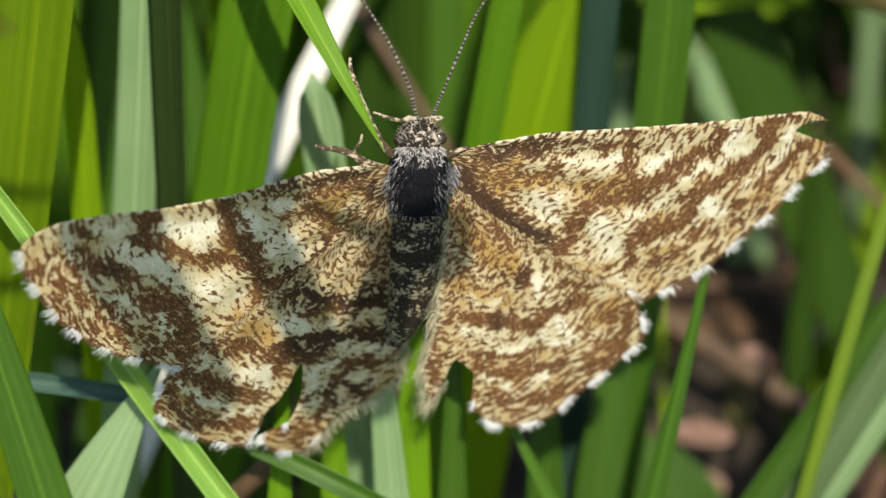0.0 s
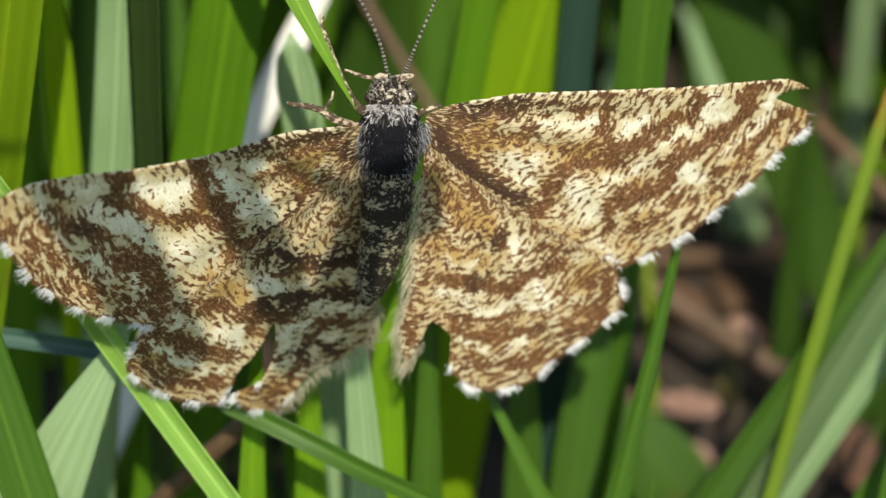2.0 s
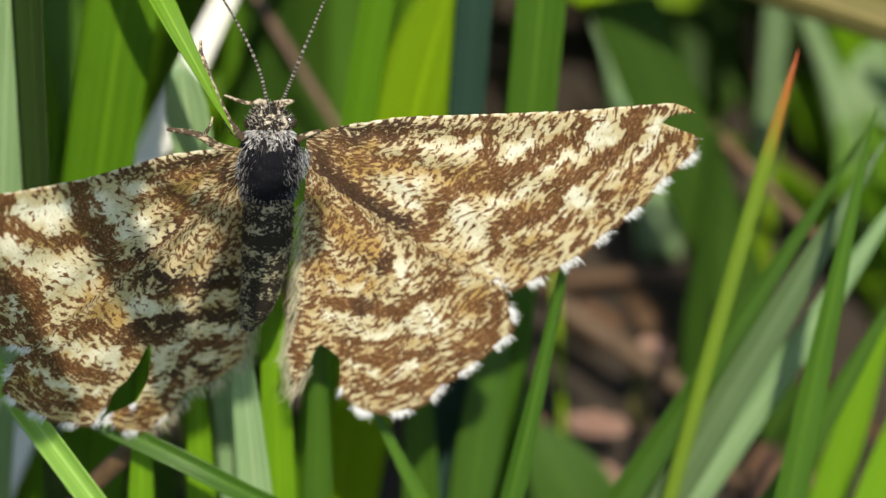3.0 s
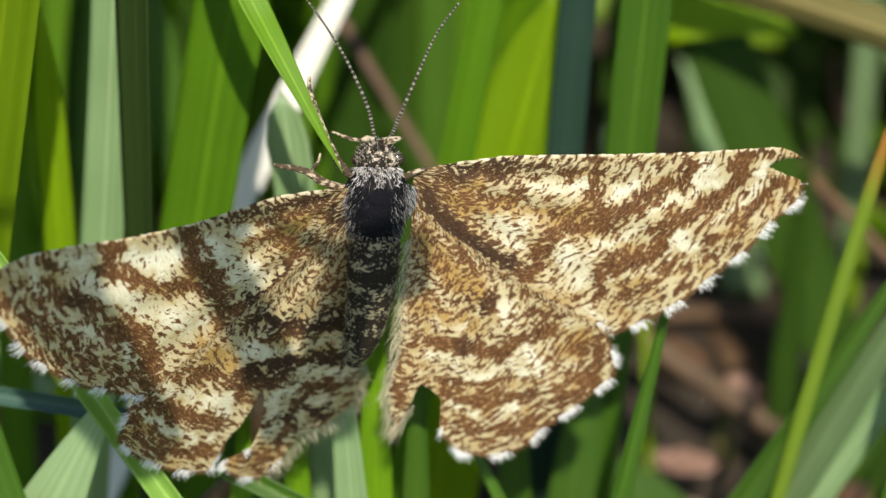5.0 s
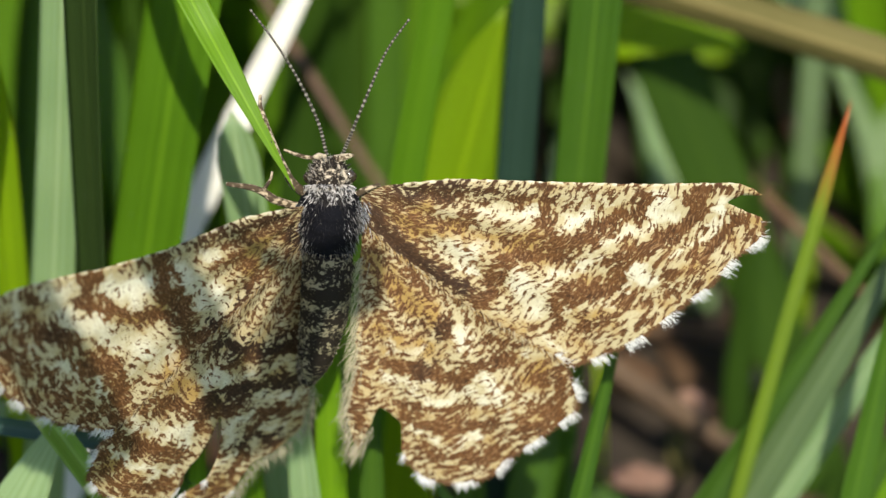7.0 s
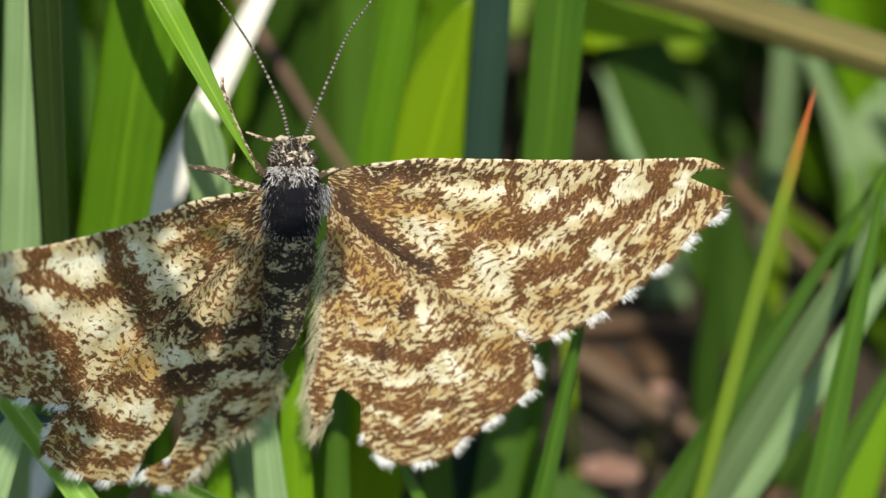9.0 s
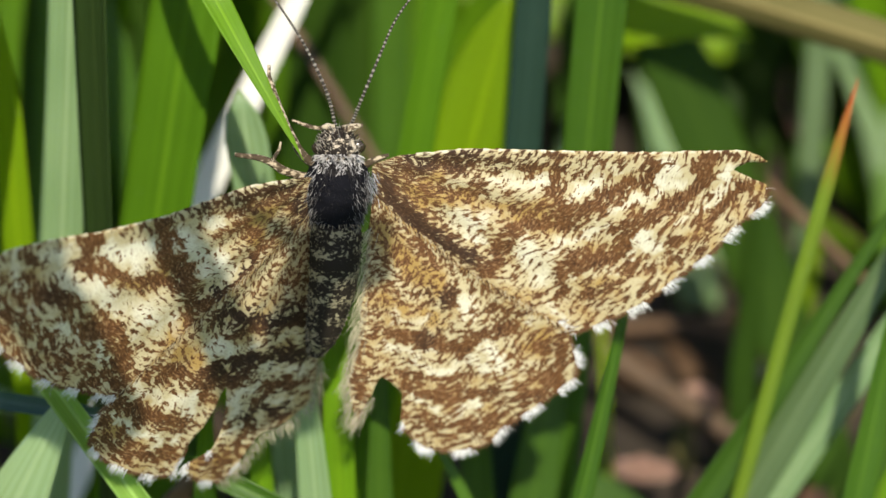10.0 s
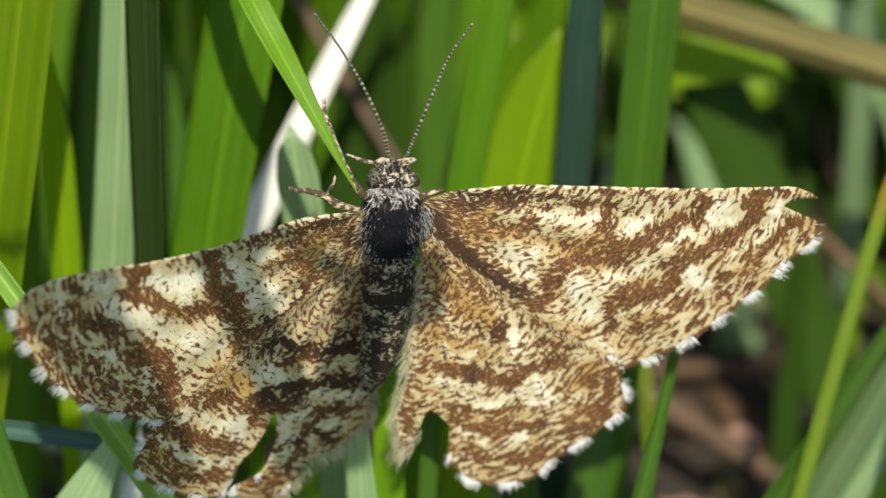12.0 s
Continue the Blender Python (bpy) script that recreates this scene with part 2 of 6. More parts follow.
def strip_blade(path, width, fold, turn, taper, facing=None, stalk=0.3):
    """Blade cross-section: a shallow gutter with rounded edges and real thickness, swept along the path."""
    count = len(path) - 1
    cols = 9
    verts, faces, uvs = [], [], []
    toward = Vector((0.000, -0.766, 0.643)) if facing is None else facing
    for i, p in enumerate(path):
        s = i / count
        tan = (path[min(i + 1, count)] - path[max(i - 1, 0)]).normalized()
        sd = tan.cross(toward).normalized()
        nrm = sd.cross(tan).normalized()
        a = radians(turn + (14 * math.sin(2.3 * s + width * 7) if facing is None else 0))
        sd, nrm = sd * math.cos(a) + nrm * math.sin(a), nrm * math.cos(a) - sd * math.sin(a)
        w = width * min(1.0, 0.72 + 0.6 * s) * (1.0 if s < 1 - taper else max(0.03, 1 - max(0.0, (s - 1 + taper) / taper) ** 1.7))
        if facing is not None:  # long leaf on a slim stalk
            k = min(1.0, max(0.0, (s - stalk) / 0.05))
            w *= 0.16 + 0.84 * k * k * (3 - 2 * k)
        wob = 1 + 0.05 * math.sin(9 * s + width * 3)
        th = 0.05 + 0.05 * min(1, w)
        ring = []
        for j in range(cols):
            u = j / (cols - 1) * 2 - 1
            rise = fold * w * 0.5 * (abs(u) ** 1.3)
            ring.append(p + sd * (u * w * 0.5 * wob) + nrm * (rise + 0.012 * w * math.cos(u * 19)))
        for j in range(cols - 1, -1, -1):
            u = j / (cols - 1) * 2 - 1
            rise = fold * w * 0.5 * (abs(u) ** 1.3)
            ring.append(p + sd * (u * w * 0.495 * wob) + nrm * (rise - th * (1 - 0.75 * u * u)))
        verts += [v * MM for v in ring]
        uvs += [(j / (cols - 1), s) for j in range(cols)] + [(j / (cols - 1), s) for j in range(cols - 1, -1, -1)]
    k = cols * 2
    for i in range(count):
        for j in range(k):
            faces.append((i * k + j, i * k + (j + 1) % k, (i + 1) * k + (j + 1) % k, (i + 1) * k + j))
    faces.append(tuple(reversed(range(k))))
    faces.append(tuple(count * k + j for j in range(k)))
    return verts, faces, uvs


def with_uv(ob, uvs, name):
    me = ob.data
    layer = me.uv_layers.new(name=name)
    idx = np.zeros(len(me.loops), dtype=np.int32)
    me.loops.foreach_get("vertex_index", idx)
    layer.data.foreach_set("uv", np.array(uvs, dtype=np.float32)[idx].ravel())
    return ob


def blade_along(path, width, mat, fold, turn, taper, label, name="grass_blade", facing=None, stalk=0.3):
    root = Vector(path[0])
    verts, faces, uvs = strip_blade([p - root for p in path], width, fold, turn, taper, facing, stalk)
    ob = mesh_object(name, verts, faces, mat)
    ob.location = root * MM
    with_uv(ob, uvs, "blade")
    k, cols = 18, 9
    rib_v, rib_f, rib_uv = [], [], []
    for i in range(len(path)):
        ring = verts[i * k:(i + 1) * k]
        mid, lift = ring[4], (ring[4] - ring[13]).normalized()
        sd = (ring[5] - ring[3])
        if sd.length > 1e-7:
            sd = sd.normalized() * min(sd.length * 0.5, 0.00009)
        rib_v += [mid - sd - lift * 0.00002, mid + lift * 0.00003, mid + sd - lift * 0.00002]
        rib_uv += [(0.45, i / len(path)), (0.5, i / len(path)), (0.55, i / len(path))]
        if i:
            a = i * 3
            rib_f += [(a - 3, a - 2, a + 1, a), (a - 2, a - 1, a + 2, a + 1)]
    rib = mesh_object("midrib", rib_v, rib_f, mat, True, ob)
    with_uv(rib, rib_uv, "blade")
    return tagged(ob, label, "grass", "grass blades round the moth")


def grass_blade(base, mid, tip, width, mat, fold, turn, taper, label):
    return blade_along(arc_path(base, mid, tip, 36), width, mat, fold, turn, taper, label)


def tube(points, radii, sides=12, count=24, squash=1.0):
    """A rounded tube through points with radii interpolated; gives vertices, faces and ring coordinates."""
    path = smooth_path(points, count)
    rad = np.interp(np.linspace(0, len(radii) - 1, count + 1), range(len(radii)), radii)
    verts, faces, uvs = [], [], []
    ref = Vector((1, 0.01, 0))
    for i, p in enumerate(path):
        tan = (path[min(i + 1, count)] - path[max(i - 1, 0)]).normalized()
        a = (ref - tan * ref.dot(tan)).normalized()
        b = tan.cross(a)
        for j in range(sides):
            t = j / sides * 2 * math.pi
            verts.append((p + (a * math.cos(t) + b * math.sin(t) * squash) * rad[i]) * MM)
            uvs.append((j / sides, i / count))
    for i in range(count):
        for j in range(sides):
            faces.append((i * sides + j, i * sides + (j + 1) % sides, (i + 1) * sides + (j + 1) % sides, (i + 1) * sides + j))
    faces.append(tuple(reversed(range(sides))))
    faces.append(tuple(count * sides + j for j in range(sides)))
    return verts, faces, uvs


def set_pigment(ob, colours):
    layer = ob.data.attributes.new("pigment", "FLOAT_COLOR", "POINT")
    layer.data.foreach_set("color", np.array(colours, dtype=np.float32).ravel())
    return ob


def hairs(name, roots, ways, lengths, widths, colours, parent, label="", bend=0.15, facing=None):
    """Many tapered hairs in one mesh."""
    verts, faces, cols = [], [], []
    rng = random.Random(len(roots))
    for r, w, ln, wd, c in zip(roots, ways, lengths, widths, colours):
        w = Vector(w).normalized()
        other = Vector((rng.gauss(0, 1), rng.gauss(0, 1), rng.gauss(0, 1))) if facing is None else Vector(facing)
        sd = w.cross(other).normalized() * wd * 0.5
        kink = Vector((rng.gauss(0, 1), rng.gauss(0, 1), rng.gauss(0, 1))) * bend * ln
        a, b, t = Vector(r), Vector(r) + w * ln * 0.55 + kink * 0.3, Vector(r) + w * ln + kink
        n = len(verts)
        verts += [(a - sd) * MM, (a + sd) * MM, (b + sd * 0.8) * MM, (b - sd * 0.8) * MM, t * MM]
        faces += [(n, n + 1, n + 2, n + 3), (n + 3, n + 2, n + 4)]
        cols += [(*c, 1.0)] * 5
    ob = mesh_object(name, verts, faces, hair, False, parent, label)
    return set_pigment(ob, cols)


# ---- ground ----
def ground_sheet():
    n = 90
    verts, faces = [], []
    for i in range(n + 1):
        for j in range(n + 1):
            u, v = i / n * 2 - 1, j / n * 2 - 1
            x, y = 0.16 * u + 60 * u ** 9, 0.16 * v + 60 * v ** 9
            near = max(0.0, 1 - math.hypot(x, y) / 0.3)
            z = near * (noise.noise((x * 60, y * 60, 0)) * 0.0016 + noise.noise((x * 260, y * 260, 3)) * 0.0006) - 0.0008
            verts.append((x, y + 0.03, z))
    for i in range(n):
        for j in range(n):
            a = i * (n + 1) + j
            faces.append((a, a + n + 1, a + n + 2, a + 1))
    ob = mesh_object("ground", verts, faces, soil)
    return tagged(ob, "dark crumbly soil giving way to mossy green turf", "ground", "", "structure")


ground_sheet()

# ---- grass blades, one by one ----
grass_blade((-20.63, -3.89, -0.50), (-15.90, 4.58, 30.56), (-10.00, 14.41, 70.21), 2.91, grass_yellow, 0.20, 15, 0.30, "broad yellow-green grass blade with small brown spots")
grass_blade((-13.63, 4.71, -0.50), (-13.99, 13.06, 28.24), (-14.34, 15.28, 36.27), 1.25, grass_glow, 0.20, 0, 0.14, "narrow bright green grass blade with a pointed tip")
grass_blade((-14.81, 1.84, -0.50), (-11.78, 10.32, 29.62), (-10.08, 17.59, 57.13), 1.75, grass_pale, 0.10, 0, 0.30, "pale glaucous upright grass blade")
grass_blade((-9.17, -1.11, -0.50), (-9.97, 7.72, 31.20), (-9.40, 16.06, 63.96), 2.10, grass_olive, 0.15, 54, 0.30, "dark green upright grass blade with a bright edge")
grass_blade((-12.46, 2.78, -0.50), (-8.19, 11.51, 29.50), (-2.19, 19.69, 60.19), 2.80, grass_mid, 0.15, 0, 0.30, "wide green grass blade leaning gently")
grass_blade((-18.05, 11.26, -0.50), (-5.78, 23.58, 25.21), (1.75, 29.97, 38.43), 1.25, straw, 0.10, 0, 0.40, "bleached straw-coloured dry grass blade")
grass_blade((-1.84, 2.20, -0.50), (-4.35, 10.73, 30.12), (-4.94, 11.95, 34.64), 1.60, grass_pale, 0.12, 0, 0.05, "pale blue-green grass blade with a blunt tip")
grass_blade((14.16, 21.11, -0.50), (-1.63, 32.35, 18.54), (-13.74, 43.64, 37.22), 0.41, brown_stem, 0.30, 0, 0.30, "thin reddish brown dry stalk")
grass_blade((-2.18, 6.78, -0.50), (1.69, 15.56, 29.65), (6.27, 22.20, 53.61), 1.38, grass_mid, 0.20, 0, 0.30, "bright green upright grass blade with a lit edge")
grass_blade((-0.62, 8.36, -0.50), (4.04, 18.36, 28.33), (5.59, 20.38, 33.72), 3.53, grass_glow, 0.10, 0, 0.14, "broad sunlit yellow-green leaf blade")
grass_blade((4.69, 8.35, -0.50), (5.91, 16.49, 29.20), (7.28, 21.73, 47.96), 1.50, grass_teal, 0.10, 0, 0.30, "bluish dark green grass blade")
grass_blade((5.76, 6.28, -0.50), (8.36, 14.98, 28.97), (10.01, 21.96, 54.12), 2.04, grass_deep, 0.25, 0, 0.30, "wide green grass blade with a pale midrib")
grass_blade((2.03, -6.44, -0.50), (9.55, 4.58, 30.56), (10.40, 6.16, 35.13), 1.33, grass_deep, 0.30, 0, 0.75, "narrow green grass blade with a sharp tip")
grass_blade((16.74, -5.92, -0.50), (3.00, 2.90, 23.89), (0.97, 4.38, 27.97), 1.10, grass_deep, 0.30, 0, 0.60, "bright green folded grass blade under the moth")
grass_blade((0.06, -2.45, -0.50), (0.41, 4.59, 24.35), (0.50, 6.14, 29.94), 1.46, grass_dark, 0.20, 0, 0.50, "dark green upright grass blade")
grass_blade((-0.68, -4.83, -0.50), (-2.22, 2.65, 26.71), (-2.80, 4.50, 33.63), 1.67, grass_pale, 0.10, 0, 0.50, "pale bluish grass blade")
grass_blade((-4.47, -2.81, -0.50), (-4.15, 4.04, 23.70), (-4.29, 5.62, 29.34), 1.54, grass_bright, 0.10, 0, 0.50, "soft bright green grass blade")
grass_blade((-4.67, 10.77, -0.50), (-5.70, 15.33, 13.82), (-6.68, 17.36, 20.12), 1.43, grass_mid, 0.10, 0, 0.50, "plain green upright grass blade")
grass_blade((3.75, 4.31, -0.50), (4.11, 10.04, 18.41), (3.82, 11.86, 24.39), 1.82, grass_dark, 0.15, 0, 0.50, "plain green upright grass blade")
grass_blade((9.83, -1.06, -0.50), (16.74, 9.76, 28.96), (18.35, 12.00, 35.23), 0.58, grass_red_tip, 0.40, 0, 0.13, "slender yellow-green grass blade with an orange-red tip")
grass_blade((0.51, -0.44, -0.50), (16.99, 9.05, 25.01), (21.63, 11.84, 32.65), 1.36, grass_dark, 0.25, 0, 0.50, "dark green grass blade leaning over")
grass_blade((4.42, 0.83, -0.50), (17.36, 9.41, 22.33), (22.12, 12.54, 30.74), 1.47, grass_sage, 0.20, 0, 0.30, "greyish green grass blade leaning over")
grass_blade((5.63, 3.86, -0.50), (19.44, 11.97, 20.71), (24.05, 14.74, 27.98), 1.23, grass_pale, 0.15, 0, 0.30, "pale greyish green grass blade leaning over")
grass_blade((15.43, -4.16, -0.50), (19.67, 6.04, 27.64), (20.98, 8.69, 35.15), 1.19, grass_deep, 0.25, 0, 0.40, "green grass blade leaning over with a pale midrib")
grass_blade((8.68, -0.57, -0.50), (20.65, 7.82, 21.98), (23.44, 9.78, 27.24), 1.32, grass_dark, 0.20, 0, 0.40, "dark green grass blade leaning over")
grass_blade((13.26, -14.97, -0.50), (-11.86, 0.09, 31.44), (-20.80, 5.78, 42.99), 0.90, grass_folded, 1.10, -14, 0.30, "folded green grass blade crossing beneath the moth")
grass_blade((-8.52, -10.34, -0.50), (-15.38, -0.57, 29.10), (-19.44, 4.12, 42.82), 2.30, grass_deep, 0.20, 0, 0.60, "dark green pointed grass blade")
grass_blade((-21.58, -7.26, -0.50), (-11.35, 0.27, 27.77), (-10.04, 0.91, 30.16), 4.20, grass_pale, 0.08, 0, 0.50, "broad pale grey-green grass blade")
grass_blade((-4.52, 38.76, -0.50), (-5.39, 45.11, 11.97), (-18.33, 48.37, 18.15), 0.28, grass_mid, 0.10, 0, 0.50, "thin green grass blade")
# the shade on this broad leaf is in its dark colour
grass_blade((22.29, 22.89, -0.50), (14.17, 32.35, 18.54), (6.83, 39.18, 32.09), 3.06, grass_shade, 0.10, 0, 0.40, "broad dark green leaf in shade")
grass_blade((19.45, 33.75, -0.50), (20.25, 39.52, 13.08), (20.67, 46.04, 28.13), 1.19, grass_sage, 0.10, 0, 0.40, "soft pale grass blade")
grass_blade((-1.25, 36.47, -0.50), (-1.76, 41.02, 10.21), (-4.16, 51.29, 33.57), 2.47, grass_deep, 0.10, 0, 0.40, "dark green shaded grass blade")
grass_blade((-5.83, 28.63, -0.50), (-4.55, 35.53, 16.12), (0.23, 44.74, 37.86), 2.09, grass_far, 0.10, 0, 0.40, "soft green upright grass blade")
grass_blade((0.85, 30.41, -0.50), (0.16, 36.61, 14.30), (1.38, 46.59, 37.64), 1.85, grass_deep, 0.10, 0, 0.40, "dark green shaded grass blade")
grass_blade((-17.59, 13.58, -0.50), (-17.51, 20.53, 16.91), (-18.23, 30.76, 42.47), 1.69, grass_far, 0.10, 0, 0.40, "soft green upright grass blade")
grass_blade((-15.77, 20.83, -0.50), (-14.95, 27.52, 15.90), (-13.16, 37.59, 40.34), 1.51, grass_deep, 0.10, 0, 0.40, "dark green shaded grass blade")
grass_blade((-7.03, 17.09, -0.50), (-9.04, 22.61, 13.17), (-15.25, 32.57, 37.39), 1.99, grass_deep, 0.10, 0, 0.40, "dark green shaded grass blade")
grass_blade((-10.37, 13.56, -0.50), (-9.41, 18.11, 10.91), (-7.43, 23.37, 23.66), 1.96, grass_far, 0.10, 0, 0.40, "soft green upright grass blade")
grass_blade((4.86, 4.18, -0.50), (6.89, 11.51, 18.61), (7.85, 13.82, 24.55), 2.06, grass_dark, 0.10, 0, 0.40, "plain green upright grass blade")
grass_blade((16.32, 23.15, -0.50), (16.42, 27.13, 9.22), (17.33, 31.17, 18.68), 1.29, grass_shade, 0.10, 0, 0.60, "blade coloured dark green for shade")
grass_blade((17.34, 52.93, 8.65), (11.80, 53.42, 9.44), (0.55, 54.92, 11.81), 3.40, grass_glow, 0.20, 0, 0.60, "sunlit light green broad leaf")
# light patch low in the background, put into a pale leaf colour
grass_blade((15.54, 42.32, -0.50), (13.96, 45.95, 6.76), (11.88, 47.88, 10.35), 2.99, grass_pale, 0.20, 0, 0.80, "pale green broad leaf, highlight in its colour")
grass_blade((8.34, 37.76, -0.50), (8.67, 42.43, 8.78), (8.94, 43.89, 11.53), 1.61, grass_pale, 0.20, 0, 0.50, "bleached pale dry leaf blade")
grass_blade((17.01, 27.75, -0.50), (19.88, 32.87, 9.83), (20.37, 34.53, 13.03), 1.85, grass_yellow, 0.20, 0, 0.80, "small bright yellow-green leaf blade")
grass_blade((-16.21, 22.55, 9.88), (-17.59, 22.75, 10.21), (-20.78, 24.46, 13.04), 1.16, grass_pale, 0.20, 0, 0.60, "pale green leaf lying low")
grass_blade((7.98, -8.19, -0.50), (8.77, -0.14, 21.83), (8.85, 0.22, 22.81), 0.51, grass_bright, 0.30, 0, 0.90, "small green grass shoot tip")
grass_blade((-0.80, -3.44, -0.50), (-1.18, 4.20, 27.00), (-1.30, 6.01, 33.72), 1.26, grass_bright, 0.15, 0, 0.30, "bright green upright grass blade")
grass_blade((-14.24, 22.60, -0.50), (-13.41, 28.58, 14.05), (-12.56, 36.30, 32.54), 1.78, grass_far, 0.10, 0, 0.40, "soft green upright grass blade")
grass_blade((-14.49, 21.77, -0.50), (-14.04, 24.31, 5.86), (-13.15, 28.27, 15.09), 2.45, grass_far, 0.10, 0, 0.40, "soft green upright grass blade")
grass_blade((-6.39, -7.21, -0.50), (-5.94, 2.38, 26.39), (-5.74, 3.62, 29.87), 1.25, grass_bright, 0.10, 0, 0.40, "soft bright green grass blade")
grass_blade((-18.65, 31.87, -0.50), (-18.06, 37.00, 11.64), (-16.61, 45.35, 30.99), 1.88, grass_far, 0.10, 0, 0.40, "soft green upright grass blade")
grass_blade((-8.93, 34.71, -0.50), (-8.25, 40.14, 12.27), (-5.86, 47.56, 29.31), 2.17, grass_far, 0.10, 0, 0.40, "soft green upright grass blade")
grass_blade((1.58, 31.88, -0.50), (1.77, 37.00, 11.64), (2.69, 44.62, 29.26), 2.14, grass_far, 0.10, 0, 0.40, "soft green upright grass blade")
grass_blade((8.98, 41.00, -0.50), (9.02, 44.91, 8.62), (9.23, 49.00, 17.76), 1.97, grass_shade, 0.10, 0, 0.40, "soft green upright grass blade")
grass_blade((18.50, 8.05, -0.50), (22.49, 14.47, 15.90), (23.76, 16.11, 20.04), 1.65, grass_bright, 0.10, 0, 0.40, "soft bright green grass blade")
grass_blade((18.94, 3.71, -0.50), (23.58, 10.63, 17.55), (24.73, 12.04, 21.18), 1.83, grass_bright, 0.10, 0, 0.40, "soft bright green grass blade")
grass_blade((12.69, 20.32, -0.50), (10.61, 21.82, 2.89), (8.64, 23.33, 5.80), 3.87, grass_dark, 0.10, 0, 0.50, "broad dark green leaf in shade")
# gap-filling blades behind, with the shade already in their green
grass_blade((-16.00, 20.85, -0.50), (-15.14, 33.17, 19.52), (-13.95, 36.55, 32.88), 2.80, grass_shade, 0.15, 0, 0.35, "shade-toned green grass blade far behind")
grass_blade((-10.93, 20.12, -0.50), (-11.30, 31.56, 20.72), (-11.78, 35.69, 33.42), 2.01, grass_shade, 0.15, 0, 0.35, "shade-toned green grass blade far behind")
grass_blade((-4.33, 22.32, -0.50), (-3.33, 34.77, 18.32), (-2.09, 38.26, 31.81), 2.45, grass_shade, 0.15, 0, 0.35, "shade-toned green grass blade far behind")
grass_blade((-0.61, 26.09, -0.50), (-1.03, 37.98, 15.92), (-1.50, 41.68, 29.67), 3.18, grass_shade, 0.15, 0, 0.35, "shade-toned green grass blade far behind")
grass_blade((0.19, 28.82, -0.50), (0.84, 40.38, 14.12), (1.59, 45.11, 27.53), 2.43, grass_shade, 0.15, 0, 0.35, "shade-toned green grass blade far behind")
grass_blade((14.31, 50.97, -0.50), (14.08, 55.58, 4.23), (12.75, 59.67, 18.44), 3.29, grass_shade, 0.15, 0, 0.35, "shade-toned green grass blade far behind")
grass_blade((17.13, 52.18, -0.50), (16.87, 56.39, 3.64), (15.30, 60.53, 17.91), 3.31, grass_shade, 0.15, 0, 0.35, "shade-toned green grass blade far behind")
grass_blade((19.02, 54.87, -0.50), (19.48, 58.00, 2.45), (20.18, 62.24, 16.84), 3.04, grass_shade, 0.15, 0, 0.35, "shade-toned green grass blade far behind")
grass_blade((21.68, 52.18, -0.50), (21.98, 56.39, 3.64), (21.99, 60.53, 17.91), 2.41, grass_shade, 0.15, 0, 0.35, "shade-toned green grass blade far behind")
# white highlights above the dry stem, given as a pale leaf
grass_blade((25.81, 44.25, -0.50), (20.61, 47.32, 15.55), (14.41, 48.24, 18.52), 3.80, grass_pale, 0.20, 0, 0.70, "pale whitish green leaf, highlight in its colour")
blade_along(smooth_path([(-13.13, 44.05, -0.17), (-11.25, 30.87, 26.12), (-8.76, 16.09, 42.73), (-6.54, 7.80, 44.52), (-4.83, 4.81, 42.97), (-3.42, 2.86, 41.28), (-1.98, 1.35, 39.16)], 60),
            0.95, grass_bright, 0.3, 0, 0.42, "arching bright green grass blade that the moth clings to")
blade_along(smooth_path([(46.00, 14.00, -0.40), (32.43, 20.55, 26.40), (24.61, 23.68, 27.34), (19.26, 25.48, 28.14), (15.84, 26.92, 28.44), (12.32, 28.37, 28.75), (8.76, 29.83, 29.06), (4.90, 31.33, 29.45)], 60),
            1.9, tan_stem, -0.9, 0, 0.2, "leaning olive-brown dry grass stem")
# added bright leaf; the sunlit patch here is put into its colour
blade_along(smooth_path([(10.60, 24.00, -0.50), (10.00, 28.00, 8.50), (9.23, 32.00, 17.01), (9.24, 32.52, 21.01), (10.29, 32.54, 23.51), (12.76, 32.45, 24.19), (14.48, 31.93, 24.14), (16.19, 31.20, 23.80)], 50),
            2.6, grass_glow, 0.12, 0, 0.30, "leaf coloured sunlit yellow-green, bending under the dry stem", "grass_blade", SUN, 0.52)
blade_along(smooth_path([(11.30, -4.18, 9.24), (4.59, -1.06, 19.17), (-2.56, -0.96, 24.74), (-7.11, 0.45, 26.42), (-8.60, 0.95, 26.70)], 50),
            0.74, grass_deep, 0.6, 0, 0.2, "thin green stem lying across below the moth")
blade_along(smooth_path([(-30.00, 8.20, -0.30), (-29.20, 6.60, 17.00), (-24.50, 4.70, 26.20), (-19.50, 3.60, 27.20), (-15.19, 2.84, 27.24), (-11.08, 2.11, 27.10), (-7.90, 1.75, 26.60)], 50),
            0.66, grass_slate, 0.6, 0, 0.12, "bluish green stem lying across below the moth")

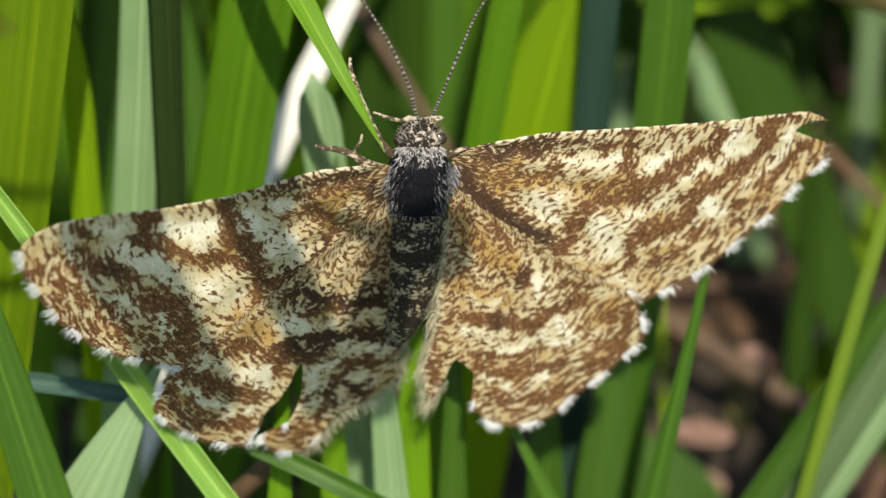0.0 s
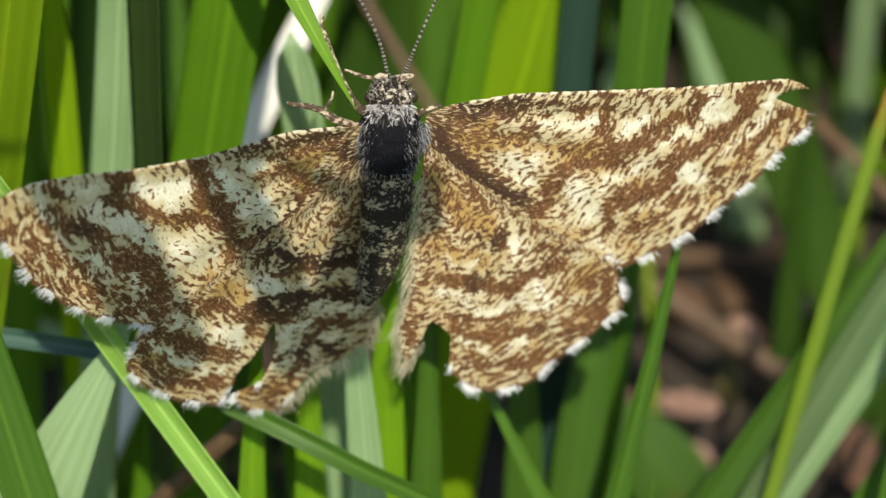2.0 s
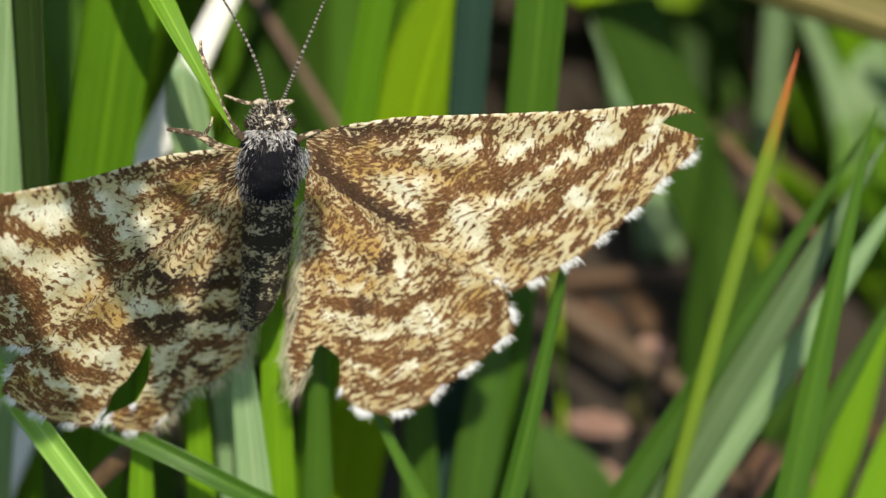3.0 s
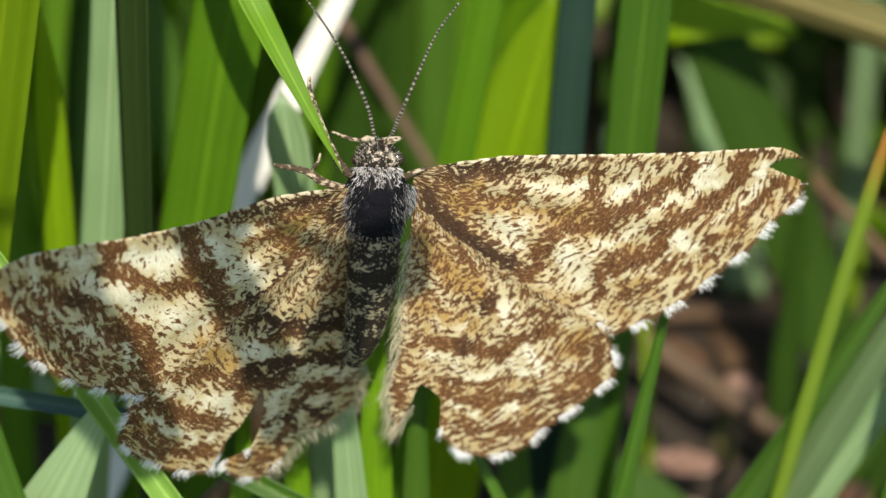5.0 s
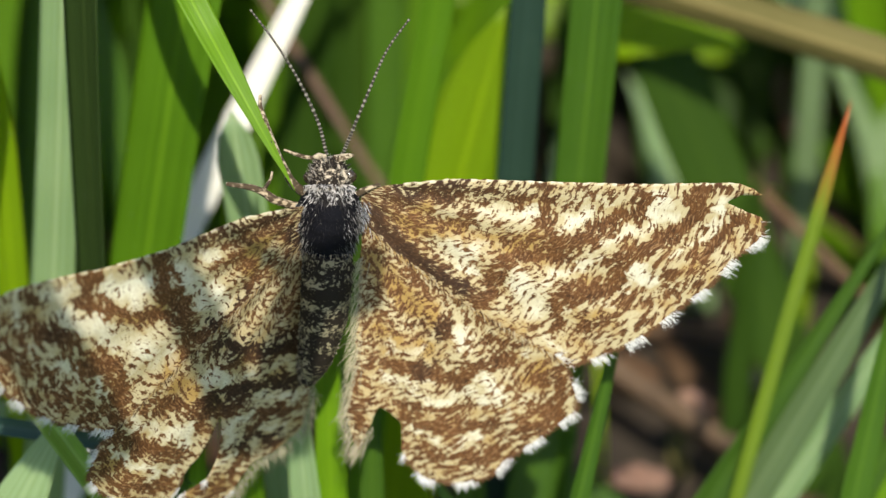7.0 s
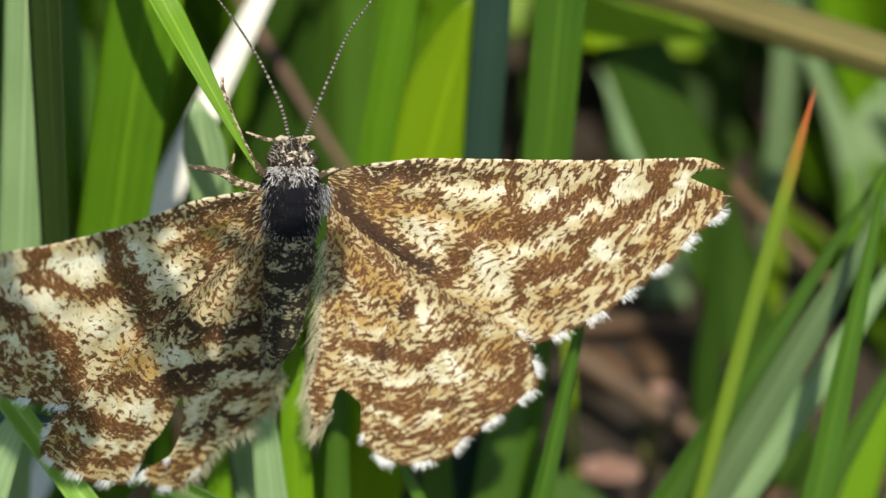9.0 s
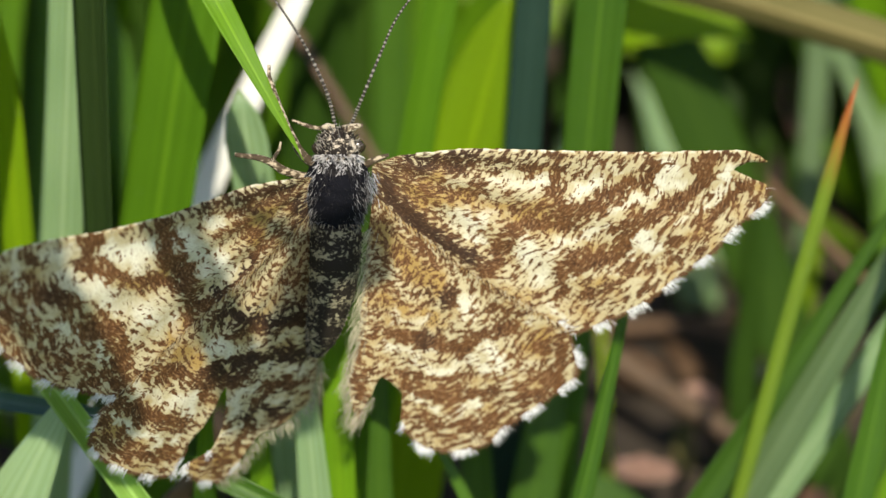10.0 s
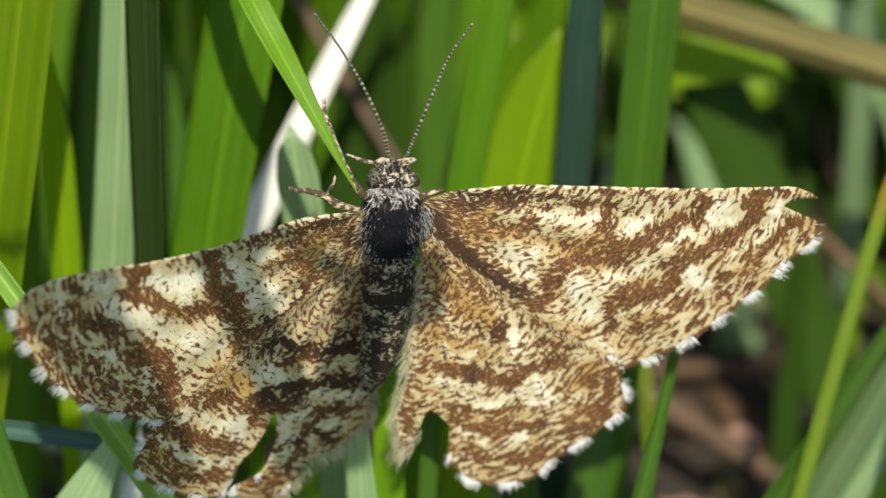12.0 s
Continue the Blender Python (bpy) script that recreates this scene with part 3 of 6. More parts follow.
# long blades that arch high beside the camera and shade one wing
shade_blade_a = blade_along(smooth_path([(-88.00, 20.00, -0.50), (-76.00, -14.00, 40.00), (-40.00, -40.00, 90.00), (-8.00, -41.92, 93.82), (-7.29, -41.48, 91.60), (-6.50, -41.01, 89.55), (-5.61, -40.49, 87.50), (-5.03, -40.12, 85.25), (-4.28, -39.66, 82.84), (-3.68, -39.28, 80.70)], 90),
            2.6, grass_mid, 0.15, 0, 0.05, "long green grass blade arching over the moth", "grass_blade", SUN, 0.31)
shade_blade_b = blade_along(smooth_path([(-74.00, -66.00, -0.50), (-66.00, -66.00, 50.00), (-30.00, -54.00, 112.00), (-3.13, -39.38, 92.71), (-2.55, -39.03, 91.11), (-1.92, -38.64, 88.92), (-1.37, -38.30, 87.11), (-0.66, -37.86, 84.78), (-0.13, -37.51, 82.48), (0.14, -37.32, 80.64), (0.30, -37.19, 79.09)], 90),
            2.0, grass_mid, 0.15, 0, 0.05, "long narrow green grass blade arching over the moth", "grass_blade", SUN, 0.28)
shade_blade_c = blade_along(smooth_path([(-60.00, -92.00, -0.50), (-54.00, -84.00, 60.00), (-22.00, -66.00, 124.00), (2.77, -36.15, 86.50), (2.53, -36.24, 85.30), (2.20, -36.36, 83.86), (1.83, -36.51, 82.39), (1.69, -36.52, 80.47), (1.59, -36.51, 78.75)], 90),
            2.1, grass_mid, 0.15, 0, 0.05, "green grass blade leaning over the moth", "grass_blade", SUN, 0.35)


# ---- litter ----
def litter_leaf(at, size, ratio, mat, tilt, label):
    """A curled, torn dead leaf scrap."""
    rng = random.Random(int(at[0] * 37 + at[1] * 11))
    n, m = 12, 8
    verts, faces = [], []
    for i in range(n + 1):
        for j in range(m + 1):
            u, v = i / n * 2 - 1, j / m * 2 - 1
            edge = math.sqrt(max(0.02, 1 - u * u)) * (1 + 0.45 * noise.noise((u * 3.5, at[0], v * 2.5)))
            x, y = u * size, v * edge * size * ratio
            z = 0.35 * size * (v * v * edge) + 0.25 * size * u * u + 0.18 * size * noise.noise((x * 0.6, y * 0.6, at[1]))
            verts.append(Vector((x, y, z)) * MM)
    for i in range(n):
        for j in range(m):
            a = i * (m + 1) + j
            faces.append((a, a + m + 1, a + m + 2, a + 1))
    ob = mesh_object("dead_leaf", verts, faces, mat)
    so = ob.modifiers.new("thickness", "SOLIDIFY")
    so.thickness = 0.00012
    vein = [verts[i * (m + 1) + m // 2] for i in range(n + 1)]
    v2, f2 = [], []
    for i, p in enumerate(vein):
        w = 0.00007 * (1.2 - i / n)
        v2 += [p + Vector((0, -w, 0.00002)), p + Vector((0, 0, 0.00009)), p + Vector((0, w, 0.00002))]
        if i:
            f2 += [(i * 3 - 3, i * 3 - 2, i * 3 + 1, i * 3), (i * 3 - 2, i * 3 - 1, i * 3 + 2, i * 3 + 1)]
    mesh_object("vein", v2, f2, twig_bark, True, ob)
    ob.matrix_world = pose(at[0] * MM, at[1] * MM, max(at[2], 0.4) * MM, *tilt)
    return tagged(ob, label, "dead leaf", "leaf litter")


def twig(points, r0, r1, label, mat=None):
    verts, faces, uvs = tube([Vector(p) - Vector(points[0]) for p in points], [r0, (r0 + r1) / 2, r1], 10, 26)
    verts = [v + v.normalized() * 0.00008 * noise.noise(v * 3000) for v in verts]
    ob = mesh_object("twig", verts, faces, mat or twig_bark)
    ob.location = Vector(points[0]) * MM
    return tagged(ob, label, "twig", "twigs on the ground")


litter_leaf((14.51, 28.86, 5.05), 0.8, 0.7, pink_leaf, (35, 10, 20), "pale pinkish withered leaf scrap on the soil")
litter_leaf((12.05, 25.08, 3.66), 1.5, 0.34, pink_leaf, (30, -8, -20), "pinkish brown curled dead leaf on the soil")
litter_leaf((11.83, 35.46, 0.48), 1.8, 0.7, dead_leaf, (20, 20, 70), "brown dead leaf on the soil")
litter_leaf((20.29, 23.52, 1.80), 1.9, 0.8, dead_leaf, (35, 0, 40), "orange-brown dead leaf on the soil")
litter_leaf((18.06, 32.73, 3.44), 0.6, 0.8, pink_leaf, (40, 0, 10), "small pale dead leaf on the soil")
litter_leaf((14.88, 48.06, -0.07), 2.4, 0.8, dead_leaf, (40, 10, 60), "orange-brown dead leaf between the stems")
litter_leaf((12.31, 23.60, 1.90), 0.8, 0.7, pink_leaf, (30, 0, -30), "pale withered leaf scrap")
litter_leaf((18.72, 31.64, 0.58), 2.2, 0.6, dead_leaf, (25, 0, 110), "brown curled dead leaf on the soil")
litter_leaf((21.23, 55.42, 2.48), 2.6, 0.7, pink_leaf, (40, 0, 80), "pinkish withered leaf in shade")
twig([(9.75, 31.16, 6.24), (13.31, 28.13, 5.74), (17.97, 23.90, 5.37)], 0.62, 0.5, "brown dead twig on the soil", pale_bark)
twig([(16.63, 34.27, 14.61), (18.48, 31.45, 14.36), (21.82, 27.59, 12.88)], 0.32, 0.2, "thin brown dead twig leaning in the grass")
twig([(-5.67, 2.17, 24.58), (-7.36, 2.73, 22.14), (-10.76, 4.56, 16.54)], 0.42, 0.36, "reddish brown dead twig below the moth")
twig([(8.78, 36.89, 2.18), (14.50, 38.77, 1.30), (17.87, 38.41, 0.87)], 0.4, 0.35, "dark dead twig on the soil")


def loose_litter():
    """Straw bits, leaf crumbs and dead grass strewn over the soil."""
    rng = random.Random(19)
    for mat, label, count in ((twig_bark, "brown dead grass bits strewn on the soil", 260), (dead_leaf, "brown crumbs of dead leaves on the soil", 240), (tan_stem, "dry straw bits strewn on the soil", 160)):
        verts, faces, uvs = [], [], []
        for i in range(count):
            x, y = rng.uniform(-45, 50), rng.uniform(-10, 120)
            a, ln = rng.uniform(0, 6.283), rng.uniform(2.0, 9.0)
            d = Vector((math.cos(a), math.sin(a), rng.gauss(0.1, 0.15)))
            p0 = Vector((x, y, rng.uniform(0.0, 1.2)))
            v, f, u = strip_blade(arc_path(p0, p0 + d * ln * 0.5 + Vector((0, 0, rng.uniform(0, 0.8))), p0 + d * ln, 6), rng.uniform(0.3, 1.5), 0.5, rng.uniform(-80, 80), 0.6)
            n = len(verts)
            verts += v
            faces += [tuple(q + n for q in face) for face in f]
            uvs += u
        tagged(with_uv(mesh_object("leaf_litter", verts, faces, mat), uvs, "blade"), label, "litter", "", "stuff")


loose_litter()

# ---- background grass: too many to count ----
def far_grass():
    rng = random.Random(7)
    shades = [grass_far, grass_bright, grass_mid, grass_far, grass_bright]
    for k, mat in enumerate(shades):
        verts, faces, uvs = [], [], []
        for i in range(150):
            x, y = rng.uniform(-42, 46), rng.uniform(44, 110)
            if x > 4 and y < 66 and x < 26:
                continue
            h = rng.uniform(26, 62)
            lean = Vector((rng.gauss(0, 0.22), rng.gauss(0.05, 0.2), 1))
            b = Vector((x, y, -0.5))
            t = b + lean * h
            m = (b + t) / 2 + Vector((rng.gauss(0, 2.0), rng.gauss(0, 2.0), 2))
            v, f, u = strip_blade(arc_path(b, m, t, 12), rng.uniform(1.4, 3.4), 0.2, rng.uniform(-60, 60), 0.7)
            n = len(verts)
            verts += v
            faces += [tuple(q + n for q in face) for face in f]
            uvs += u
        for i in range(120):
            x, y = rng.uniform(-45, 50), rng.uniform(58, 120)
            if 3 < x < 24 and y < 72:
                continue
            h = rng.uniform(20, 46)
            lean = Vector((rng.gauss(0, 0.3), rng.gauss(0.0, 0.25), 1))
            p0 = Vector((x, y, -0.5))
            p2 = p0 + lean * h
            p1 = (p0 + p2) / 2 + Vector((rng.gauss(0, 3.0), rng.gauss(0, 3.0), 3))
            v, f, u = strip_blade(arc_path(p0, p1, p2, 12), rng.uniform(2.0, 5.5), 0.2, rng.uniform(-50, 50), 0.7)
            n = len(verts)
            verts += v
            faces += [tuple(q + n for q in face) for face in f]
            uvs += u
        ob = with_uv(mesh_object("background_grass", verts, faces, mat), uvs, "blade")
        tagged(ob, "dense green meadow grass out of focus", "grass", "", "stuff")


far_grass()


def meadow():
    """The rest of the meadow round the spot, thinning out."""
    rng = random.Random(31)
    for mat in (grass_mid, grass_dark, grass_bright):
        verts, faces, uvs = [], [], []
        for i in range(4500):
            far = i >= 1500
            r = 1400 + 9000 * rng.random() ** 0.8 if far else 120 + 1500 * rng.random() ** 1.3
            a = rng.uniform(0, 6.283)
            x, y = r * math.cos(a), r * math.sin(a) + 30
            if abs(x) < 110 and -330 < y < 125:
                continue
            h, w = (rng.uniform(80, 220), rng.uniform(12, 40)) if far else (rng.uniform(30, 90), rng.uniform(2.0, 4.5))
            tip = Vector((x + rng.gauss(0, 0.3) * h, y + rng.gauss(0, 0.3) * h, h))
            root = Vector((x, y, -0.5))
            mid = (root + tip) / 2 + Vector((0, 0, h * 0.12))
            sd = Vector((math.cos(a * 7), math.sin(a * 7), 0)) * w * 0.5
            n = len(verts)
            fold = Vector((-sd.y, sd.x, 0)) * 0.3
            verts += [q * MM for q in (root - sd * 0.7, root + fold * 0.7, root + sd * 0.7, mid - sd, mid + fold, mid + sd, tip)]
            faces += [(n, n + 1, n + 4, n + 3), (n + 1, n + 2, n + 5, n + 4), (n + 3, n + 4, n + 6), (n + 4, n + 5, n + 6)]
            uvs += [(0, 0), (0.5, 0), (1, 0), (0, 0.5), (0.5, 0.5), (1, 0.5), (0.5, 1)]
        ob = with_uv(mesh_object("meadow_grass", verts, faces, mat), uvs, "blade")
        tagged(ob, "green meadow grass all round the spot", "grass", "", "stuff")


meadow()


def undergrowth():
    """Low leaves and moss shoots that close the ground between the grass."""
    rng = random.Random(53)
    for mat, count in ((grass_far, 420), (grass_bright, 380), (grass_mid, 260)):
        verts, faces, uvs = [], [], []
        for i in range(count):
            x, y = rng.uniform(-46, 52), rng.uniform(34, 125)
            if 2 < x < 25 and y < 66 and rng.random() < 0.93:
                continue
            ln = rng.uniform(5, 16)
            a = rng.uniform(0, 6.283)
            p0 = Vector((x, y, -0.3))
            d = Vector((math.cos(a) * 0.6, math.sin(a) * 0.6, rng.uniform(0.5, 1.1)))
            v, f, u = strip_blade(arc_path(p0, p0 + d * ln * 0.55 + Vector((0, 0, 1)), p0 + d * ln, 7), rng.uniform(1.2, 4.2), 0.25, rng.uniform(-50, 50), 0.7)
            n = len(verts)
            verts += v
            faces += [tuple(q + n for q in face) for face in f]
            uvs += u
        tagged(with_uv(mesh_object("undergrowth", verts, faces, mat), uvs, "blade"), "low green undergrowth close to the soil", "undergrowth", "", "stuff")


undergrowth()

# ---- the moth ----
moth = thing("moth", (-0.00076, 0.00127, 0.03752), "brown, cream and ochre patterned moth with ragged wings on grass", "moth")

# wing outlines and markings, millimetres from the hinge: outward along the wing, then towards the head
RIGHT_FORE = [
    (-0.15, 0.04), (1.23, 0.63), (3.06, 0.95), (5.96, 1.04), (9.10, 1.06), (11.85, 1.15),
    (12.90, 1.15), (13.71, 0.76), (13.01, 0.69), (12.54, 0.41), (13.06, 0.12), (13.81, -0.24),
    (13.80, -1.08), (12.95, -1.86), (12.14, -2.96), (11.29, -3.80), (10.33, -4.71), (9.45, -5.38),
    (8.55, -5.93), (7.40, -6.25), (5.42, -5.07), (2.92, -3.54), (0.31, -1.46)]
RIGHT_HIND = [
    (-0.05, -0.97), (-0.12, -2.37), (-0.18, -4.27), (-0.21, -6.69), (-0.44, -8.64), (0.03, -10.24),
    (0.45, -9.10), (0.76, -8.38), (1.53, -9.07), (1.62, -10.34), (2.46, -11.38), (3.82, -11.48),
    (4.96, -11.08), (5.43, -10.43), (6.41, -9.55), (7.20, -8.86), (7.77, -8.23), (7.76, -7.35),
    (6.95, -5.80), (4.46, -3.70), (2.15, -1.95), (0.43, -0.55)]
LEFT_FORE = [
    (-0.48, 0.48), (-1.62, 0.80), (-3.39, 1.05), (-5.10, 0.97), (-6.79, 0.77), (-8.89, 0.74),
    (-10.96, 0.84), (-12.59, 0.81), (-13.58, 0.58), (-14.13, -0.00), (-13.89, -1.08), (-13.25, -2.24),
    (-12.42, -3.59), (-11.29, -4.71), (-10.04, -5.60), (-8.81, -6.21), (-7.73, -6.56), (-6.10, -5.18),
    (-3.29, -3.09), (-0.36, -1.02)]
LEFT_HIND = [
    (-0.37, -0.27), (0.47, -2.50), (0.88, -4.69), (1.11, -7.69), (1.05, -9.58), (-0.02, -10.24),
    (-1.03, -10.50), (-1.69, -11.56), (-2.41, -12.24), (-3.51, -11.74), (-4.26, -10.91), (-3.20, -10.43),
    (-2.86, -9.23), (-2.98, -7.68), (-3.52, -9.02), (-4.20, -9.95), (-4.62, -11.10), (-5.42, -11.03),
    (-6.74, -10.28), (-7.82, -9.47), (-8.54, -8.45), (-8.33, -7.05), (-7.73, -6.56), (-5.58, -4.03),
    (-2.40, -1.53)]
# markings: strength, half width, and the line along the wing
LEFT_FORE_DARK = [
    (0.6, 0.21, [(12.11, 0.56), (11.87, -0.00), (11.96, -0.65)]),
    (1, 0.33, [(11.58, -1.16), (11.07, -1.36), (10.43, -1.73), (10.06, -2.05)]),
    (1, 0.37, [(9.65, 0.58), (9.59, -0.00), (9.67, -0.52), (9.99, -0.50)]),
    (0.9, 0.25, [(9.21, -0.63), (8.58, -1.32), (7.88, -1.67), (7.03, -1.86), (6.14, -2.21), (5.54, -2.60)]),
    (1, 0.41, [(9.55, -3.20), (8.84, -3.45), (8.12, -3.84), (7.75, -4.61), (7.71, -5.34), (7.55, -6.05)]),
    (0.5, 0.50, [(13.21, -1.16), (12.32, -1.84), (11.24, -2.92), (10.32, -4.12), (9.44, -4.74)]),
    (0.55, 0.17, [(12.81, -2.04), (12.02, -3.69), (10.77, -4.76)]),
    (0.9, 0.23, [(9.03, -5.09), (9.09, -5.75), (8.48, -5.63)]),
    (1, 0.29, [(6.93, 0.41), (6.57, -0.25), (6.57, -0.98), (6.05, -1.49), (5.48, -1.97), (5.32, -2.66), (5.14, -3.45), (5.17, -4.15)]),
    (0.9, 0.16, [(5.09, -3.52), (4.29, -3.31), (3.43, -3.13), (2.87, -2.63), (2.47, -1.90), (1.80, -1.48)]),
    (1, 0.23, [(4.59, -3.69), (3.56, -3.90), (2.70, -4.58), (1.84, -5.15)]),
    (0.55, 0.21, [(4.40, -0.57), (3.57, -0.58), (2.33, -1.59)]),
    (0.5, 0.23, [(5.42, 0.84), (3.46, 0.67), (1.61, 0.09)]),
    (0.7, 0.10, [(5.64, 0.51), (3.82, 0.07), (1.92, -0.12)]),
    (0.6, 0.39, [(1.02, -0.26), (0.64, -1.64)]),
    (0.6, 0.23, [(8.62, -2.60), (8.80, -2.86)]),
]
LEFT_FORE_PALE = [
    (0.9, 0.23, [(12.59, 0.49), (12.39, -0.38), (12.16, -0.86)]),
    (0.9, 0.41, [(11.10, 0.24), (10.51, -0.07), (10.70, -0.70), (9.94, -1.14), (9.38, -1.50), (9.04, -2.01)]),
    (1, 0.47, [(8.89, -0.14), (8.16, -0.53), (7.41, -0.55), (7.57, -1.10)]),
    (0.9, 0.31, [(10.36, -2.73), (9.86, -3.38)]),
    (0.8, 0.47, [(9.02, -1.87), (8.38, -2.45), (7.54, -2.99), (6.92, -3.28), (7.45, -3.86)]),
    (0.7, 0.39, [(6.50, -2.82), (5.91, -3.52), (6.21, -3.95)]),
    (0.85, 0.49, [(6.02, -0.28), (5.52, -0.88), (4.89, -1.52), (4.34, -2.11), (3.74, -2.41)]),
    (0.8, 0.21, [(5.21, 0.12), (4.39, -0.27)]),
    (0.9, 0.16, [(8.80, -4.07), (8.34, -4.99)]),
    (0.5, 0.35, [(11.72, -1.96), (9.73, -3.86)]),
    (0.5, 0.27, [(5.45, -4.54), (6.34, -4.25)]),
]
LEFT_FORE_OCHRE = [
    (1, 0.33, [(3.12, -0.25), (2.34, -0.45), (2.73, -1.24)]),
    (1, 0.37, [(1.90, -2.49), (2.00, -3.45), (1.86, -4.24)]),
    (1, 0.43, [(5.65, -4.70), (5.08, -5.45), (4.34, -6.21)]),
    (0.7, 0.39, [(7.90, -1.52), (6.60, -1.93)]),
]
LEFT_FORE_BLACK = [
    (1, 0.31, [(1.02, -0.26), (0.56, -1.62)]),
    (0.9, 0.23, [(2.84, -2.49), (4.31, -3.11), (3.45, -3.83)]),
    (0.5, 0.49, [(11.67, -0.04), (10.05, -0.35), (10.76, -1.42)]),
    (0.5, 0.35, [(5.42, 0.84), (3.46, 0.67), (1.61, 0.09)]),
]
LEFT_HIND_DARK = [
    (1, 0.23, [(4.18, -4.16), (2.79, -4.66), (1.59, -5.33), (0.67, -5.46), (-0.25, -5.54)]),
    (1, 0.23, [(3.89, -6.60), (2.89, -6.59), (1.63, -6.76), (0.48, -6.90), (-0.47, -7.14)]),
    (1, 0.29, [(3.72, -7.06), (3.09, -7.33), (2.28, -7.33)]),
    (0.9, 0.21, [(6.53, -5.94), (5.68, -6.25), (4.78, -6.48), (4.09, -7.13), (3.83, -7.75)]),
    (1, 0.27, [(7.70, -6.98), (7.07, -7.24), (6.12, -8.01), (5.20, -8.40), (4.44, -8.87)]),
    (0.45, 0.27, [(8.14, -7.62), (7.56, -8.19)]),
    (0.7, 0.25, [(8.21, -8.47), (7.05, -9.30), (5.69, -9.76), (4.76, -10.11)]),
    (1, 0.21, [(1.28, -8.67), (1.70, -9.27), (1.72, -10.09), (1.93, -10.83)]),
    (0.8, 0.16, [(1.31, -8.14), (0.29, -8.28), (-0.52, -8.50)]),
    (0.7, 0.14, [(1.26, -9.16), (0.32, -9.64), (-0.21, -9.79)]),
    (0.6, 0.33, [(3.14, -10.89), (2.26, -11.19), (2.55, -11.51)]),
    (0.8, 0.17, [(3.25, -8.80), (2.60, -9.30)]),
    (0.6, 0.16, [(4.06, -5.21), (3.16, -5.33), (2.37, -5.38)]),
    (0.5, 0.16, [(0.99, -4.72), (-0.17, -4.88)]),
    (0.5, 0.16, [(1.11, -3.69), (-0.06, -3.98)]),
]
LEFT_HIND_PALE = [
    (1, 0.33, [(3.97, -5.54), (3.32, -5.81), (3.06, -6.13)]),
    (0.6, 0.21, [(2.17, -6.08), (1.68, -6.07), (0.82, -6.04), (-0.17, -6.29)]),
    (0.8, 0.23, [(1.44, -7.23), (0.37, -7.72), (-0.56, -7.83)]),
    (0.9, 0.29, [(2.79, -8.21), (1.90, -8.12), (1.50, -7.75)]),
    (0.8, 0.27, [(2.52, -8.55), (2.17, -9.14)]),
    (1, 0.41, [(5.04, -7.63), (4.44, -7.52), (4.39, -8.55)]),
    (0.7, 0.23, [(6.27, -6.74), (5.71, -7.46)]),
    (0.6, 0.33, [(7.42, -5.99), (6.63, -6.97)]),
    (0.9, 0.17, [(7.72, -7.51), (6.96, -8.23), (6.24, -8.79), (5.45, -9.54)]),
    (0.8, 0.21, [(4.84, -9.54), (4.73, -9.34)]),
    (0.8, 0.17, [(3.07, -9.78), (2.07, -9.83)]),
    (0.6, 0.16, [(0.90, -8.79), (-0.12, -9.21)]),
]
LEFT_HIND_OCHRE = [
    (0.8, 0.31, [(8.09, -7.63), (7.59, -8.29)]),
    (0.8, 0.29, [(2.84, -11.06), (2.23, -11.37)]),
    (0.8, 0.29, [(5.54, -5.61), (4.38, -6.16)]),
]
LEFT_HIND_BLACK = [
    (1, 0.58, [(3.73, -4.27), (-0.25, -5.54)]),
    (1, 0.58, [(3.44, -6.66), (-0.47, -7.14)]),
    (1, 0.58, [(1.75, -9.25), (0.36, -9.35)]),
]
RIGHT_FORE_DARK = [
    (1, 0.21, [(1.28, -1.99), (1.89, -2.33), (2.78, -2.97), (3.57, -3.33)]),
    (0.7, 0.12, [(2.59, -2.17), (3.18, -2.80)]),
    (1, 0.27, [(4.03, -3.87), (4.36, -3.61), (4.57, -2.96), (4.85, -2.46)]),
    (1, 0.17, [(6.20, 0.70), (6.21, 0.01), (6.22, -0.68), (6.71, -1.18)]),
    (1, 0.23, [(9.74, 0.67), (9.53, 0.04), (8.81, -0.31), (8.29, -0.60), (7.80, -1.07), (7.19, -1.26), (6.83, -1.75), (6.02, -1.74), (5.42, -2.03), (4.86, -2.56)]),
    (1, 0.25, [(11.48, 0.70), (11.73, 0.27), (11.38, -0.31), (10.81, -0.86), (10.21, -1.23), (9.60, -1.55), (9.01, -1.97), (9.01, -2.58), (8.61, -3.12), (7.89, -3.20), (7.09, -3.37), (6.84, -4.02), (6.81, -4.74)]),
    (0.9, 0.12, [(11.62, 0.97), (12.71, 0.98)]),
    (0.6, 0.23, [(13.35, -0.24), (12.87, -0.54), (12.23, -1.18), (11.67, -1.84)]),
    (0.55, 0.16, [(11.60, -2.36), (10.66, -2.45), (11.34, -2.86)]),
    (0.5, 0.21, [(9.66, -3.36), (8.90, -4.16), (7.68, -4.77)]),
    (0.55, 0.27, [(0.84, -0.12), (1.82, 0.20), (3.03, 0.27)]),
    (0.4, 0.21, [(2.02, -0.73), (3.15, -0.76), (3.95, -0.56)]),
    (0.8, 0.27, [(0.32, -0.46), (0.55, -1.15), (1.04, -1.61)]),
    (0.5, 0.16, [(4.89, -1.42), (6.13, -1.26)]),
    (0.6, 0.19, [(5.83, 0.22), (5.08, 0.35)]),
]
